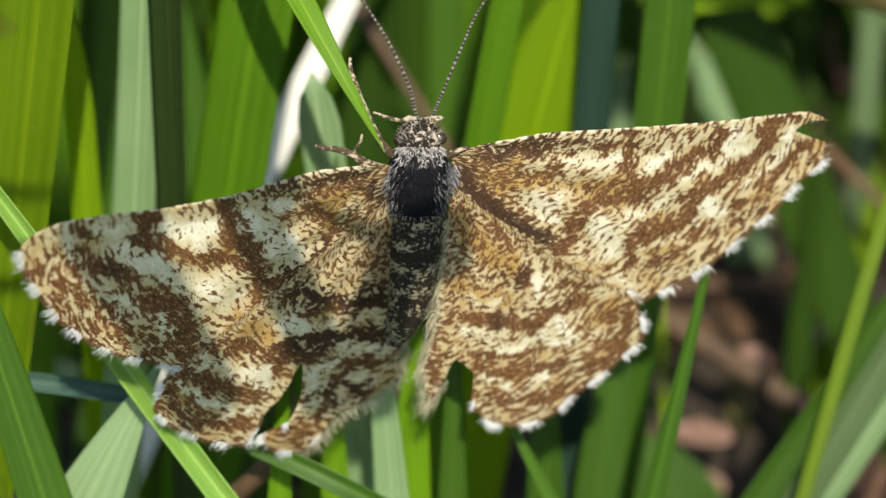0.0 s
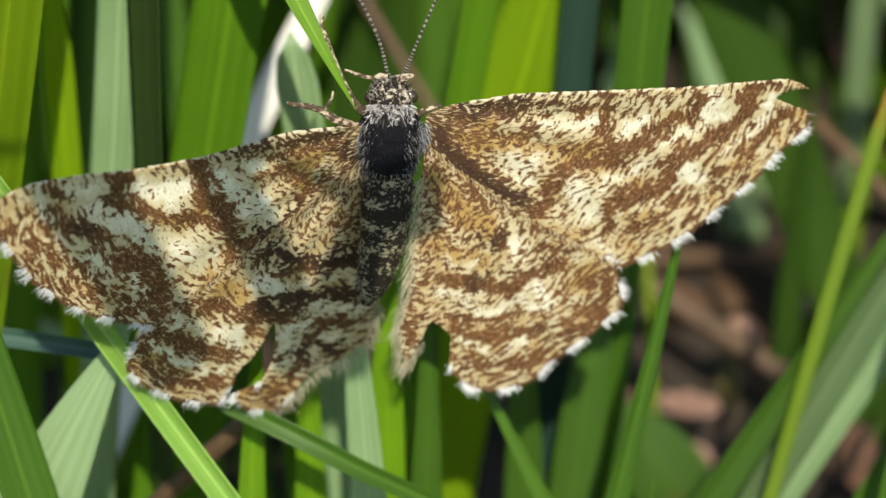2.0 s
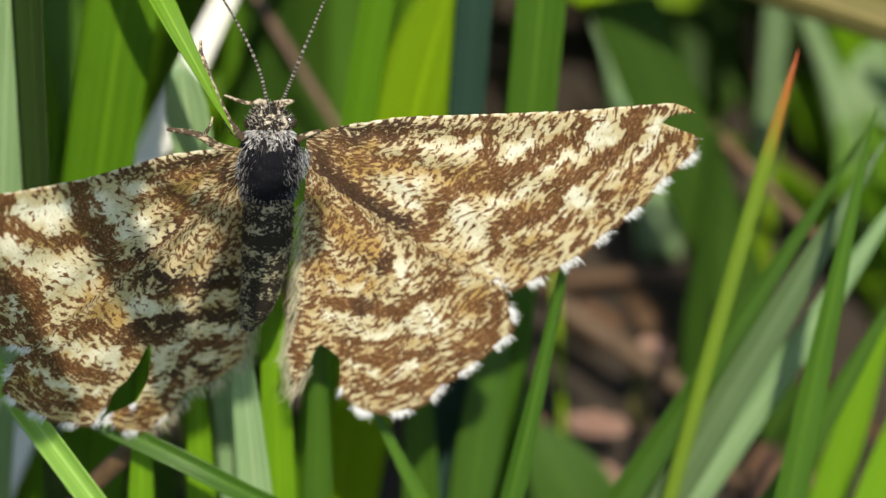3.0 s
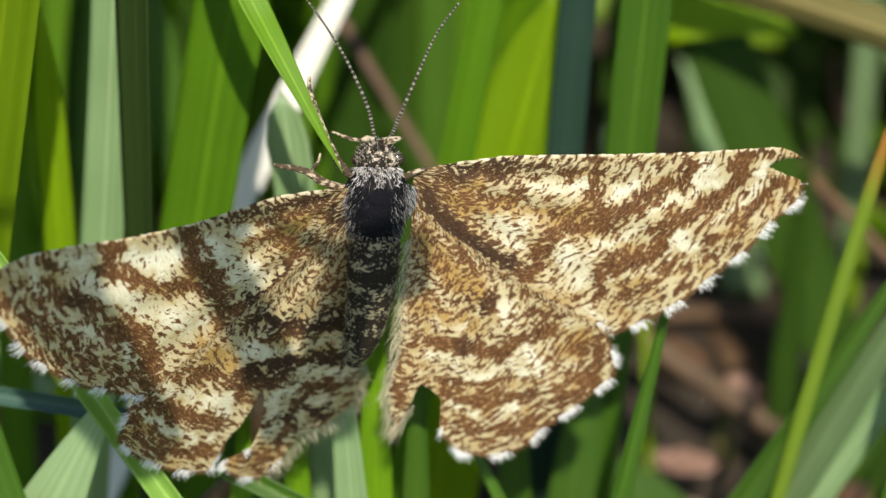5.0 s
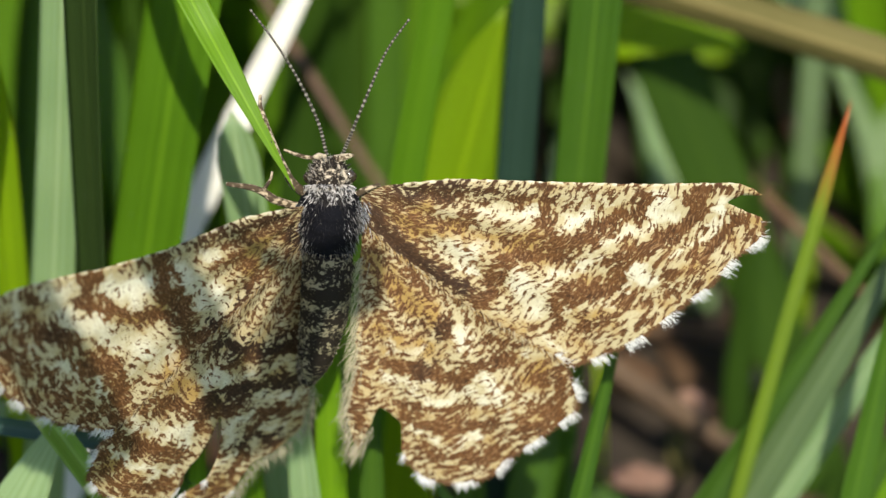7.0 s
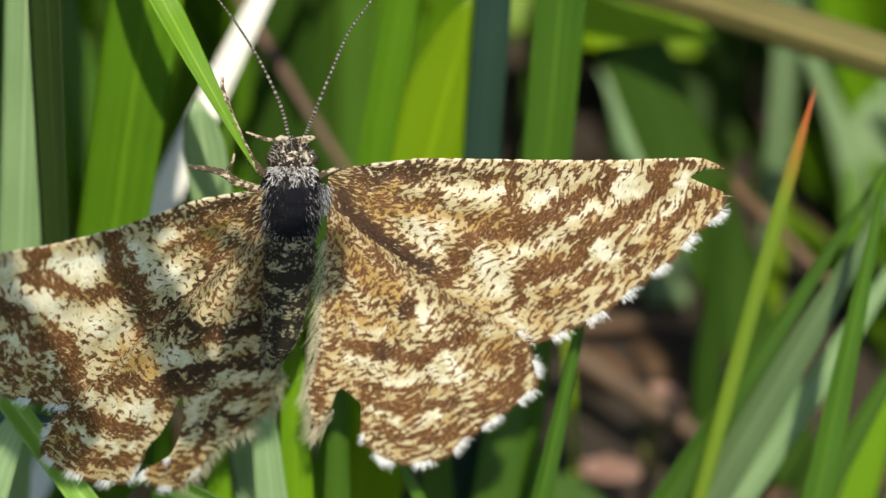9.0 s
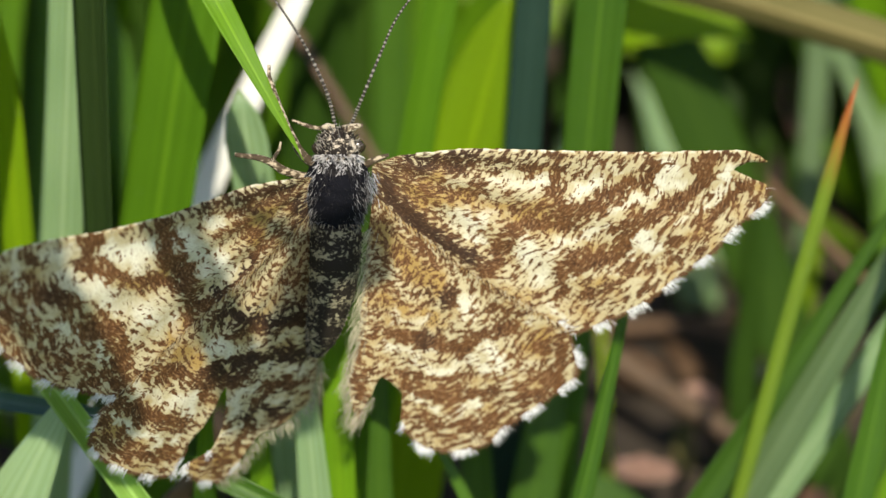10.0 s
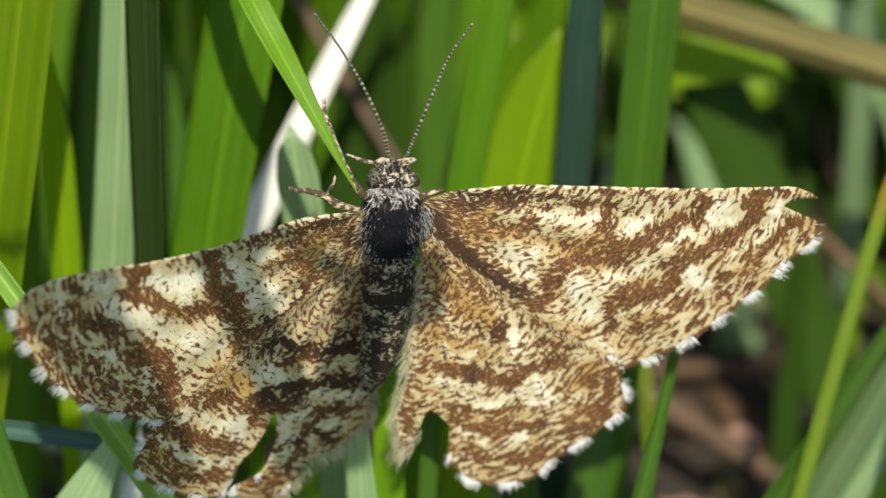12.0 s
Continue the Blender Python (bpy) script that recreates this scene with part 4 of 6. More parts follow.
RIGHT_FORE_PALE = [
    (0.9, 0.29, [(4.12, -0.23), (4.95, -0.29), (5.92, -0.34)]),
    (1, 0.31, [(7.03, -0.41), (7.75, -0.42)]),
    (0.7, 0.17, [(6.71, -0.85), (6.90, -0.73)]),
    (1, 0.35, [(10.18, 0.63), (10.27, 0.07), (9.90, -0.08)]),
    (0.9, 0.23, [(10.74, -0.15), (9.73, -0.72), (8.89, -0.88), (8.33, -1.44)]),
    (0.9, 0.21, [(12.41, 0.43), (12.27, -0.11), (12.01, -0.69), (11.64, -1.13)]),
    (0.7, 0.14, [(11.37, -1.34), (10.77, -1.75)]),
    (1, 0.37, [(9.51, -2.39), (9.80, -2.56)]),
    (0.8, 0.21, [(9.20, -2.93), (9.22, -3.37)]),
    (0.9, 0.23, [(8.17, -1.87), (7.38, -2.35), (6.78, -2.68), (6.35, -2.94)]),
    (0.95, 0.49, [(5.50, -2.97), (5.78, -3.46), (6.24, -4.02)]),
    (0.85, 0.39, [(2.85, -1.67), (3.34, -2.06), (3.93, -1.76)]),
    (0.8, 0.17, [(3.91, -2.65), (3.39, -2.44)]),
    (0.6, 0.16, [(7.15, -4.10), (7.97, -3.78), (8.88, -3.72)]),
    (0.7, 0.19, [(6.96, -5.53), (6.44, -5.19)]),
    (0.6, 0.16, [(6.97, 0.31), (8.66, 0.42)]),
    (0.5, 0.23, [(2.49, -0.33), (3.14, -0.30)]),
]
RIGHT_FORE_OCHRE = [
    (1, 0.31, [(1.34, -0.94), (2.21, -1.10), (3.18, -0.99)]),
    (0.6, 0.39, [(4.06, -1.49), (5.72, -1.35)]),
    (0.6, 0.39, [(9.28, -3.76), (7.83, -4.35)]),
]
RIGHT_FORE_BLACK = [
    (1, 0.39, [(0.32, -0.46), (0.57, -1.37), (1.46, -2.13), (2.78, -2.97), (3.57, -3.33)]),
    (0.7, 0.39, [(0.83, -0.01), (1.81, 0.31), (3.01, 0.44)]),
]
RIGHT_HIND_DARK = [
    (1, 0.21, [(0.85, -6.48), (1.51, -6.67), (2.17, -6.96), (3.24, -7.04), (3.88, -7.04), (4.05, -6.61), (4.65, -6.32), (5.27, -6.13)]),
    (0.7, 0.16, [(-0.17, -7.17), (0.25, -6.67)]),
    (0.85, 0.16, [(1.58, -8.88), (2.40, -8.95), (3.50, -9.18), (4.57, -9.00), (5.00, -8.69)]),
    (0.7, 0.17, [(1.78, -9.90), (2.99, -10.28), (4.32, -10.41), (4.97, -10.06)]),
    (0.65, 0.25, [(5.31, -9.33), (6.32, -9.05), (7.09, -8.24), (7.33, -7.51), (7.09, -6.74)]),
    (0.6, 0.14, [(5.79, -8.41), (6.66, -7.99)]),
    (0.4, 0.21, [(6.61, -6.44), (5.88, -7.12), (5.46, -7.58)]),
    (0.5, 0.14, [(1.67, -8.19), (2.76, -8.38), (3.66, -8.66)]),
    (0.5, 0.19, [(0.01, -8.11), (-0.14, -9.08)]),
    (1, 0.16, [(2.87, -4.85), (2.98, -5.09)]),
    (0.4, 0.19, [(1.53, -2.78), (2.24, -3.74)]),
    (0.4, 0.16, [(4.52, -5.29), (5.42, -5.65)]),
]
RIGHT_HIND_PALE = [
    (0.9, 0.17, [(0.81, -7.07), (1.57, -7.30), (2.41, -7.19)]),
    (0.9, 0.21, [(1.83, -7.66), (2.71, -7.98), (3.36, -8.03)]),
    (0.8, 0.25, [(3.54, -7.70), (3.93, -7.44), (4.56, -7.99)]),
    (0.95, 0.21, [(4.42, -6.89), (4.80, -7.52), (5.10, -7.79)]),
    (0.9, 0.16, [(1.90, -9.11), (2.29, -9.44), (2.74, -9.59)]),
    (1, 0.21, [(3.75, -9.73), (4.32, -9.48)]),
    (0.7, 0.12, [(6.39, -7.67), (5.72, -7.90)]),
    (0.5, 0.17, [(5.49, -8.46), (5.30, -8.95)]),
    (0.8, 0.21, [(0.99, -5.77), (1.65, -6.05), (2.11, -5.99)]),
    (0.85, 0.29, [(3.32, -4.97), (3.90, -5.37), (3.71, -5.62)]),
    (0.7, 0.17, [(6.30, -5.43), (5.93, -5.89)]),
    (0.5, 0.17, [(0.83, -4.13), (0.99, -4.51)]),
    (0.5, 0.19, [(4.41, -4.33), (5.32, -4.87)]),
    (0.5, 0.12, [(2.94, -9.86), (4.70, -10.04)]),
]
RIGHT_HIND_OCHRE = [
    (0.9, 0.43, [(0.50, -2.74), (1.20, -3.69), (2.32, -4.44)]),
    (0.7, 0.39, [(0.97, -5.53), (2.50, -6.11)]),
    (0.6, 0.31, [(6.02, -6.88), (6.61, -6.44)]),
]
RIGHT_HIND_BLACK = [
    (0.6, 0.27, [(2.88, -4.94), (2.17, -6.96)]),
]


def line_distance(p, line):
    best = np.full(len(p), 1e9)
    for a, b in zip(line[:-1], line[1:]):
        a, b = np.array(a), np.array(b)
        d = b - a
        t = np.clip(((p - a) @ d) / (d @ d), 0, 1)
        best = np.minimum(best, np.linalg.norm(p - (a + t[:, None] * d), axis=1))
    return best


def rough_field(p, scale, seed):
    return np.array([noise.noise((x * scale, y * scale, seed)) for x, y in p])


def strokes(p, lines, soft):
    """The strongest of some tapered brush strokes at each point."""
    out = np.zeros(len(p))
    for strength, width, line in lines:
        d = line_distance(p, line) / width
        out = np.maximum(out, strength / (1 + np.exp(np.clip((d - 1) / soft, -30, 30))))
    return out


def wing_markings(dark_lines, pale_lines, ochre_lines, black_lines, seed, brown, lead=None):
    def paint(p):
        q = p + 0.30 * np.stack([rough_field(p, 1.6, seed), rough_field(p, 1.6, seed + 5)], 1)
        q = q + 0.24 * np.stack([rough_field(p, 5.0, seed + 2), rough_field(p, 5.0, seed + 7)], 1)
        white = strokes(q, pale_lines, 0.28)
        dark = 1.08 * strokes(q, dark_lines, 0.30) - 0.44 * white + brown + 0.22 * np.clip(1 - np.linalg.norm(p, axis=1) / 6.0, 0, 1) + 0.20 * rough_field(p, 0.8, seed + 9)
        ochre = np.clip(0.34 + strokes(q, ochre_lines, 0.3) + 0.4 * rough_field(p, 0.7, seed + 3) - 0.55 * white, 0, 1)
        black = np.clip(strokes(q, black_lines, 0.35) + 0.25 * rough_field(p, 0.6, seed + 6), 0, 1)
        if lead is not None:
            # greyish band along the leading edge, fading outwards
            band = np.clip(1.7 - line_distance(q, lead) / 0.52, 0, 1) * np.clip(1.15 - np.abs(p[:, 0]) / 9.5, 0.15, 1)
            bars = np.clip(0.5 + 0.9 * rough_field(p, 1.9, seed + 8), 0, 1)
            dark = dark + 0.40 * band * bars
            black = np.maximum(black, 0.85 * band)
            ochre = ochre * (1 - 0.7 * band)
            # pale leading edge with small dark ticks
            rim = np.clip(1.6 - line_distance(p, lead) / 0.09, 0, 1)
            ticks = np.sin(p[:, 0] * 13 + 5 * rough_field(p, 0.9, seed + 4))
            dark = dark * (1 - 0.7 * rim) + rim * np.where(ticks > 0.45, 0.7, -0.3)
            white = np.maximum(white, 0.8 * rim * (ticks < 0.3))
        return dark, white, ochre, black
    return paint


right_fore_paint = wing_markings(RIGHT_FORE_DARK, RIGHT_FORE_PALE, RIGHT_FORE_OCHRE, RIGHT_FORE_BLACK, 1.0, 0.42, RIGHT_FORE[1:7])
left_fore_paint = wing_markings(LEFT_FORE_DARK, LEFT_FORE_PALE, LEFT_FORE_OCHRE, LEFT_FORE_BLACK, 2.0, 0.30, [(-x, y) for x, y in LEFT_FORE[1:9]])
right_hind_paint = wing_markings(RIGHT_HIND_DARK, RIGHT_HIND_PALE, RIGHT_HIND_OCHRE, RIGHT_HIND_BLACK, 3.0, 0.50)
left_hind_paint = wing_markings(LEFT_HIND_DARK, LEFT_HIND_PALE, LEFT_HIND_OCHRE, LEFT_HIND_BLACK, 4.0, 0.36)


def closed_curve(points, step):
    """The outline resampled evenly, with slight scallops left as drawn."""
    pts = [Vector((*p, 0)) for p in points]
    n = len(pts)
    out = []
    for i in range(n):
        a, b, c, d = pts[i - 1], pts[i], pts[(i + 1) % n], pts[(i + 2) % n]
        m = max(2, int((c - b).length / step))
        for k in range(m):
            t = k / m
            m0, m1 = (c - a) * 0.32, (d - b) * 0.32
            s = b * (2 * t ** 3 - 3 * t * t + 1) + m0 * (t ** 3 - 2 * t * t + t) + c * (3 * t * t - 2 * t ** 3) + m1 * (t ** 3 - t * t)
            out.append((s.x, s.y))
    return np.array(out)


def inside(p, poly):
    x, y = p[:, 0], p[:, 1]
    res = np.zeros(len(p), dtype=bool)
    a, b = poly, np.roll(poly, -1, axis=0)
    for (x0, y0), (x1, y1) in zip(a, b):
        if y0 != y1:
            res ^= ((y0 > y) != (y1 > y)) & (x < (x1 - x0) * (y - y0) / (y1 - y0) + x0)
    return res


def wing_part(name, outline, markings, mirror, margin, seed, inner=None, camber=0.3, seam=None, tuft=None):
    rng = np.random.RandomState(seed)
    edge = closed_curve(outline, 0.14)
    edge = edge + rng.normal(0, 0.012, edge.shape)
    step = 0.105
    lo, hi = edge.min(0), edge.max(0)
    gx, gy = np.meshgrid(np.arange(lo[0], hi[0], step), np.arange(lo[1], hi[1], step * 0.87))
    gx = gx + (np.arange(gx.shape[0]) % 2)[:, None] * step * 0.5
    g = np.stack([gx.ravel(), gy.ravel()], 1)
    g = g + rng.uniform(-0.02, 0.02, g.shape)
    g = g[inside(g, edge)]
    g = g[line_distance(g, np.vstack([edge, edge[:1]])) > 0.05]
    pts = np.vstack([edge, g])
    n = len(edge)
    co, _, tris, *_ = delaunay_2d_cdt([Vector(p) for p in pts], [(i, (i + 1) % n) for i in range(n)], [list(range(n))], 1, 1e-5)
    p = np.array([tuple(c) for c in co])
    flip = -1.0 if mirror else 1.0
    uv = np.stack([p[:, 0] * flip, p[:, 1]], 1)
    r = np.linalg.norm(uv + np.array([1.2, 0.6]), axis=1)
    ang = np.arctan2(uv[:, 1] - 0.6, uv[:, 0] + 1.2)
    folds = 0.05 * np.sin(ang * 26 + 1.0) * np.clip(r / 5, 0, 1)
    z = camber * (np.sin(np.clip(r / 14, 0, 1) * math.pi)) + folds + 0.05 * rough_field(uv, 0.35, 2.0)

    def height(q):
        return float(z[np.argmin(((p - q) ** 2).sum(1))])

    verts = [Vector((a, b, c)) * MM for (a, b), c in zip(p, z)]
    ob = mesh_object(name, verts, [tuple(t) for t in tris], wing_scales, True, moth)
    if ob.data.polygons[0].normal.z < 0:
        ob.data.flip_normals()
    d, w, wm, bk = markings(uv)
    layer = ob.data.attributes.new("pattern", "FLOAT_COLOR", "POINT")
    layer.data.foreach_set("color", np.stack([np.clip(d + 0.6, 0, 2.0), np.clip(w, 0, 1), wm, bk], 1).astype(np.float32).ravel())
    # the cross-streaks bend into shallow chevrons between the veins
    cell = np.abs((ang * 26 + 1.0) / (2 * math.pi) % 1.0 - 0.5)
    lean = 0.5 if "fore" in name else 0.0
    with_uv(ob, np.stack([r + 0.42 * cell - lean * ang * 7.0, ang * 7.0], 1), "grain")
    so = ob.modifiers.new("thickness", "SOLIDIFY")
    so.thickness = 0.00001
    # fringe of hair scales along the outer margin, chequered white and brown
    first, last, period, fringe_len = margin
    roots, ways, lens, wids, cols = [], [], [], [], []
    pr = random.Random(seed)
    spans = [(first, last)] + ([tuft] if tuft else [])
    marks = []
    for pair in spans:
        i0, i1 = [int(np.argmin(np.linalg.norm(edge - np.array(outline[k]), axis=1))) for k in pair]
        marks += range(i0, i1)
    centre = edge.mean(0)
    run = 0.0
    for i in marks:
        a, b = edge[i], edge[(i + 1) % n]
        seg = b - a
        run += float(np.linalg.norm(seg))
        out = np.array([seg[1], -seg[0]])
        if out @ (a - centre) < 0:
            out = -out
        out /= np.linalg.norm(out) + 1e-9
        for _ in range(15):
            t = pr.random()
            q = a + seg * t - out * 0.08
            phase = math.sin(2 * math.pi * run / period + seed) + 0.9 * noise.noise((run * 0.8, seed, 0)) + 0.5 * noise.noise((run * 2.7, seed, 4))
            pale = phase > 0.05 + pr.gauss(0, 0.25)
            lens.append(fringe_len * (1.15 if pale else 0.6) * pr.uniform(0.45, 1.25))
            wids.append(pr.uniform(0.014, 0.032))
            rad = a / (np.linalg.norm(a) + 1e-9)
            way = out * 0.7 + rad * 0.5
            roots.append((q[0], q[1], height(q) + pr.uniform(-0.02, 0.03)))
            ways.append((way[0] + pr.gauss(0, 0.24), way[1] + pr.gauss(0, 0.24), pr.gauss(0, 0.12)))
            cols.append((0.80, 0.79, 0.76) if pale else (0.16, 0.08, 0.035))
    if inner:
        k0, k1 = [int(np.argmin(np.linalg.norm(edge - np.array(outline[k]), axis=1))) for k in inner]
        for i in range(k0, k1):
            a = edge[i]
            share = (i - k0) / max(1, k1 - k0)
            for _ in range(7):
                roots.append((a[0] + pr.gauss(0, 0.10), a[1] + pr.gauss(0, 0.06), height(a) + pr.uniform(0, 0.06)))
                ways.append((-0.45 * flip + pr.gauss(0, 0.2), -1.0 + pr.gauss(0, 0.15), pr.gauss(0.1, 0.15)))
                lens.append(pr.uniform(0.35, 0.8))
                wids.append(pr.uniform(0.014, 0.026))
                tone = pr.uniform(0.22, 0.62)
                cols.append((tone, tone * 0.90, tone * 0.60))
    if seam:
        k0, k1 = [int(np.argmin(np.linalg.norm(edge - np.array(outline[k]), axis=1))) for k in seam]
        for i in range(k0, k1):
            a, b = edge[i], edge[(i + 1) % n]
            for _ in range(7):
                q = a + (b - a) * pr.random()
                rise = height(q)
                roots.append((q[0] + pr.gauss(0, 0.03), q[1] + 0.08 + pr.gauss(0, 0.04), rise + 0.03))
                ways.append((0.5 * flip + pr.gauss(0, 0.3), -1.0, pr.gauss(0.0, 0.05)))
                lens.append(pr.uniform(0.16, 0.34))
                wids.append(pr.uniform(0.03, 0.06))
                cols.append(pr.choice([(0.50, 0.38, 0.20), (0.42, 0.27, 0.10), (0.16, 0.08, 0.035), (0.58, 0.48, 0.30), (0.09, 0.045, 0.02)]))
    hairs("fringe", roots, ways, lens, wids, cols, ob, "chequered white and brown hair fringe", 0.12, (0, 0, 1))
    return ob


right_hindwing = wing_part("right_hindwing", RIGHT_HIND, right_hind_paint, False, (9, 18, 1.55, 0.34), 21, (1, 6))
right_forewing = wing_part("right_forewing", RIGHT_FORE, right_fore_paint, False, (11, 19, 1.45, 0.36), 22, seam=(19, 22))
left_hindwing = wing_part("left_hindwing", LEFT_HIND, left_hind_paint, True, (15, 22, 1.55, 0.34), 23, (3, 8), tuft=(7, 11))
left_forewing = wing_part("left_forewing", LEFT_FORE, left_fore_paint, True, (9, 16, 1.45, 0.36), 24, seam=(16, 19))


def body_part(name, points, radii, mat, label="", sides=20, count=30, parent=None, squash=1.0, bump=0.0):
    verts, faces, uvs = tube(points, radii, sides, count, squash)
    if bump:
        verts = [v + Vector((noise.noise(v * 2600), noise.noise(v * 2600 + Vector((9, 0, 0))), noise.noise(v * 2600 + Vector((0, 9, 0))))) * bump * MM for v in verts]
    ob = mesh_object(name, verts, faces, mat, True, parent or moth, label)
    return with_uv(ob, uvs, "ring")


THORAX = [(-0.06, 0.64, 1.44), (-0.08, 0.44, 0.77), (-0.12, 0.18, -0.02), (-0.14, -0.12, -0.87)]
ABDOMEN = [(-0.14, -0.17, -0.75), (-0.18, -0.54, -2.11), (-0.37, -0.88, -3.64), (-0.67, -1.20, -4.94), (-0.96, -1.45, -5.84)]
HEAD = [(-0.04, 0.54, 1.20), (-0.06, 0.80, 1.74), (-0.05, 1.12, 2.31)]
body_part("thorax", THORAX, [0.62, 1.0, 1.12, 1.1, 1.0, 0.8], thorax_fur, "black thorax with white hairs", 32, 40, bump=0.06)
body_part("abdomen", ABDOMEN, [0.82, 0.90, 0.88, 0.8, 0.66, 0.5, 0.18], abdomen_fur, "dark abdomen speckled with cream rings", 28, 44, bump=0.06)
body_part("head", HEAD, [0.5, 0.74, 0.76, 0.62, 0.30], head_fur, "grey-brown furry head", 24, 24, bump=0.07)
for c in ((-0.70, 0.88, 1.60), (0.61, 0.91, 1.63)):
    body_part("eye", [Vector(c) - Vector((0, 0.26, 0.1)), c, Vector(c) + Vector((0, 0.26, 0.1))], [0.05, 0.24, 0.30, 0.24, 0.05], eye_skin, "dark round compound eye", 16, 14)
body_part("palp", [(0.10, 1.03, 2.30), (0.45, 0.96, 2.43), (0.82, 0.97, 2.50)], [0.16, 0.15, 0.05], palp_fur, "pale furry palp", 10, 10, bump=0.03)
body_part("palp", [(-0.19, 1.06, 2.33), (-0.44, 1.01, 2.42), (-0.64, 0.96, 2.43)], [0.14, 0.13, 0.05], palp_fur, "pale furry palp", 10, 10, bump=0.03)


def antenna(points):
    """A beaded antenna: short segments with swollen ends, dark with pale rings."""
    path = smooth_path(points, 150)
    verts, faces, cols = [], [], []
    sides = 8
    for i, p in enumerate(path):
        s = i / 150
        ph = ((i * 0.23) % 1.0)
        r = (0.064 - 0.030 * s) * (1.25 if ph < 0.3 else 0.85)
        tan = (path[min(i + 1, 150)] - path[max(i - 1, 0)]).normalized()
        a = (Vector((1, 0, 0)) - tan * tan.x).normalized()
        b = tan.cross(a)
        for j in range(sides):
            t = 2 * math.pi * j / sides
            verts.append((p + (a * math.cos(t) + b * math.sin(t)) * r) * MM)
            cols.append((0.24, 0.22, 0.18, 1) if ph < 0.34 else (0.035, 0.03, 0.022, 1))
    for i in range(150):
        for j in range(sides):
            faces.append((i * sides + j, i * sides + (j + 1) % sides, (i + 1) * sides + (j + 1) % sides, (i + 1) * sides + j))
    faces.append(tuple(150 * sides + j for j in range(sides)))
    set_pigment(mesh_object("antenna", verts, faces, chitin, True, moth, "thin beaded antenna"), cols)


antenna([(-0.15, 1.11, 2.42), (-0.44, 1.61, 3.45), (-1.12, 2.25, 4.81), (-1.92, 2.83, 5.97), (-2.75, 3.38, 6.93)])
antenna([(0.41, 1.13, 2.45), (0.78, 1.49, 3.30), (1.40, 2.12, 4.67), (1.94, 2.66, 5.76), (2.70, 3.19, 6.70)])


def leg(points, radii, label):
    body_part("leg", points, radii, leg_skin, label, 10, 30, bump=0.03)


leg([(-0.65, 0.65, 0.93), (-1.26, 0.52, 1.54), (-1.65, 0.71, 2.31), (-2.07, 1.21, 3.15), (-2.38, 1.71, 3.86), (-2.44, 2.09, 4.26)], [0.16, 0.17, 0.12, 0.10, 0.08, 0.05], "front leg gripping the grass blade")
leg([(-1.08, 0.58, 0.54), (-1.86, 0.55, 0.81), (-2.64, 0.78, 1.18), (-3.66, 0.93, 1.26)], [0.15, 0.15, 0.13, 0.07], "speckled brown middle leg held out sideways")
leg([(-2.06, 0.69, 0.83), (-2.35, 0.70, 1.14), (-2.16, 0.65, 1.54), (-2.03, 0.83, 1.91)], [0.05, 0.07, 0.06, 0.04], "thin bent foot of a leg")
leg([(-0.29, 1.42, 2.00), (-0.88, 1.38, 2.10), (-1.66, 1.54, 2.30)], [0.10, 0.08, 0.05], "thin front leg reaching out")
leg([(0.69, 0.69, 0.83), (1.08, 0.63, 1.20), (1.70, 0.82, 1.35)], [0.12, 0.12, 0.07], "short visible thigh of a leg")


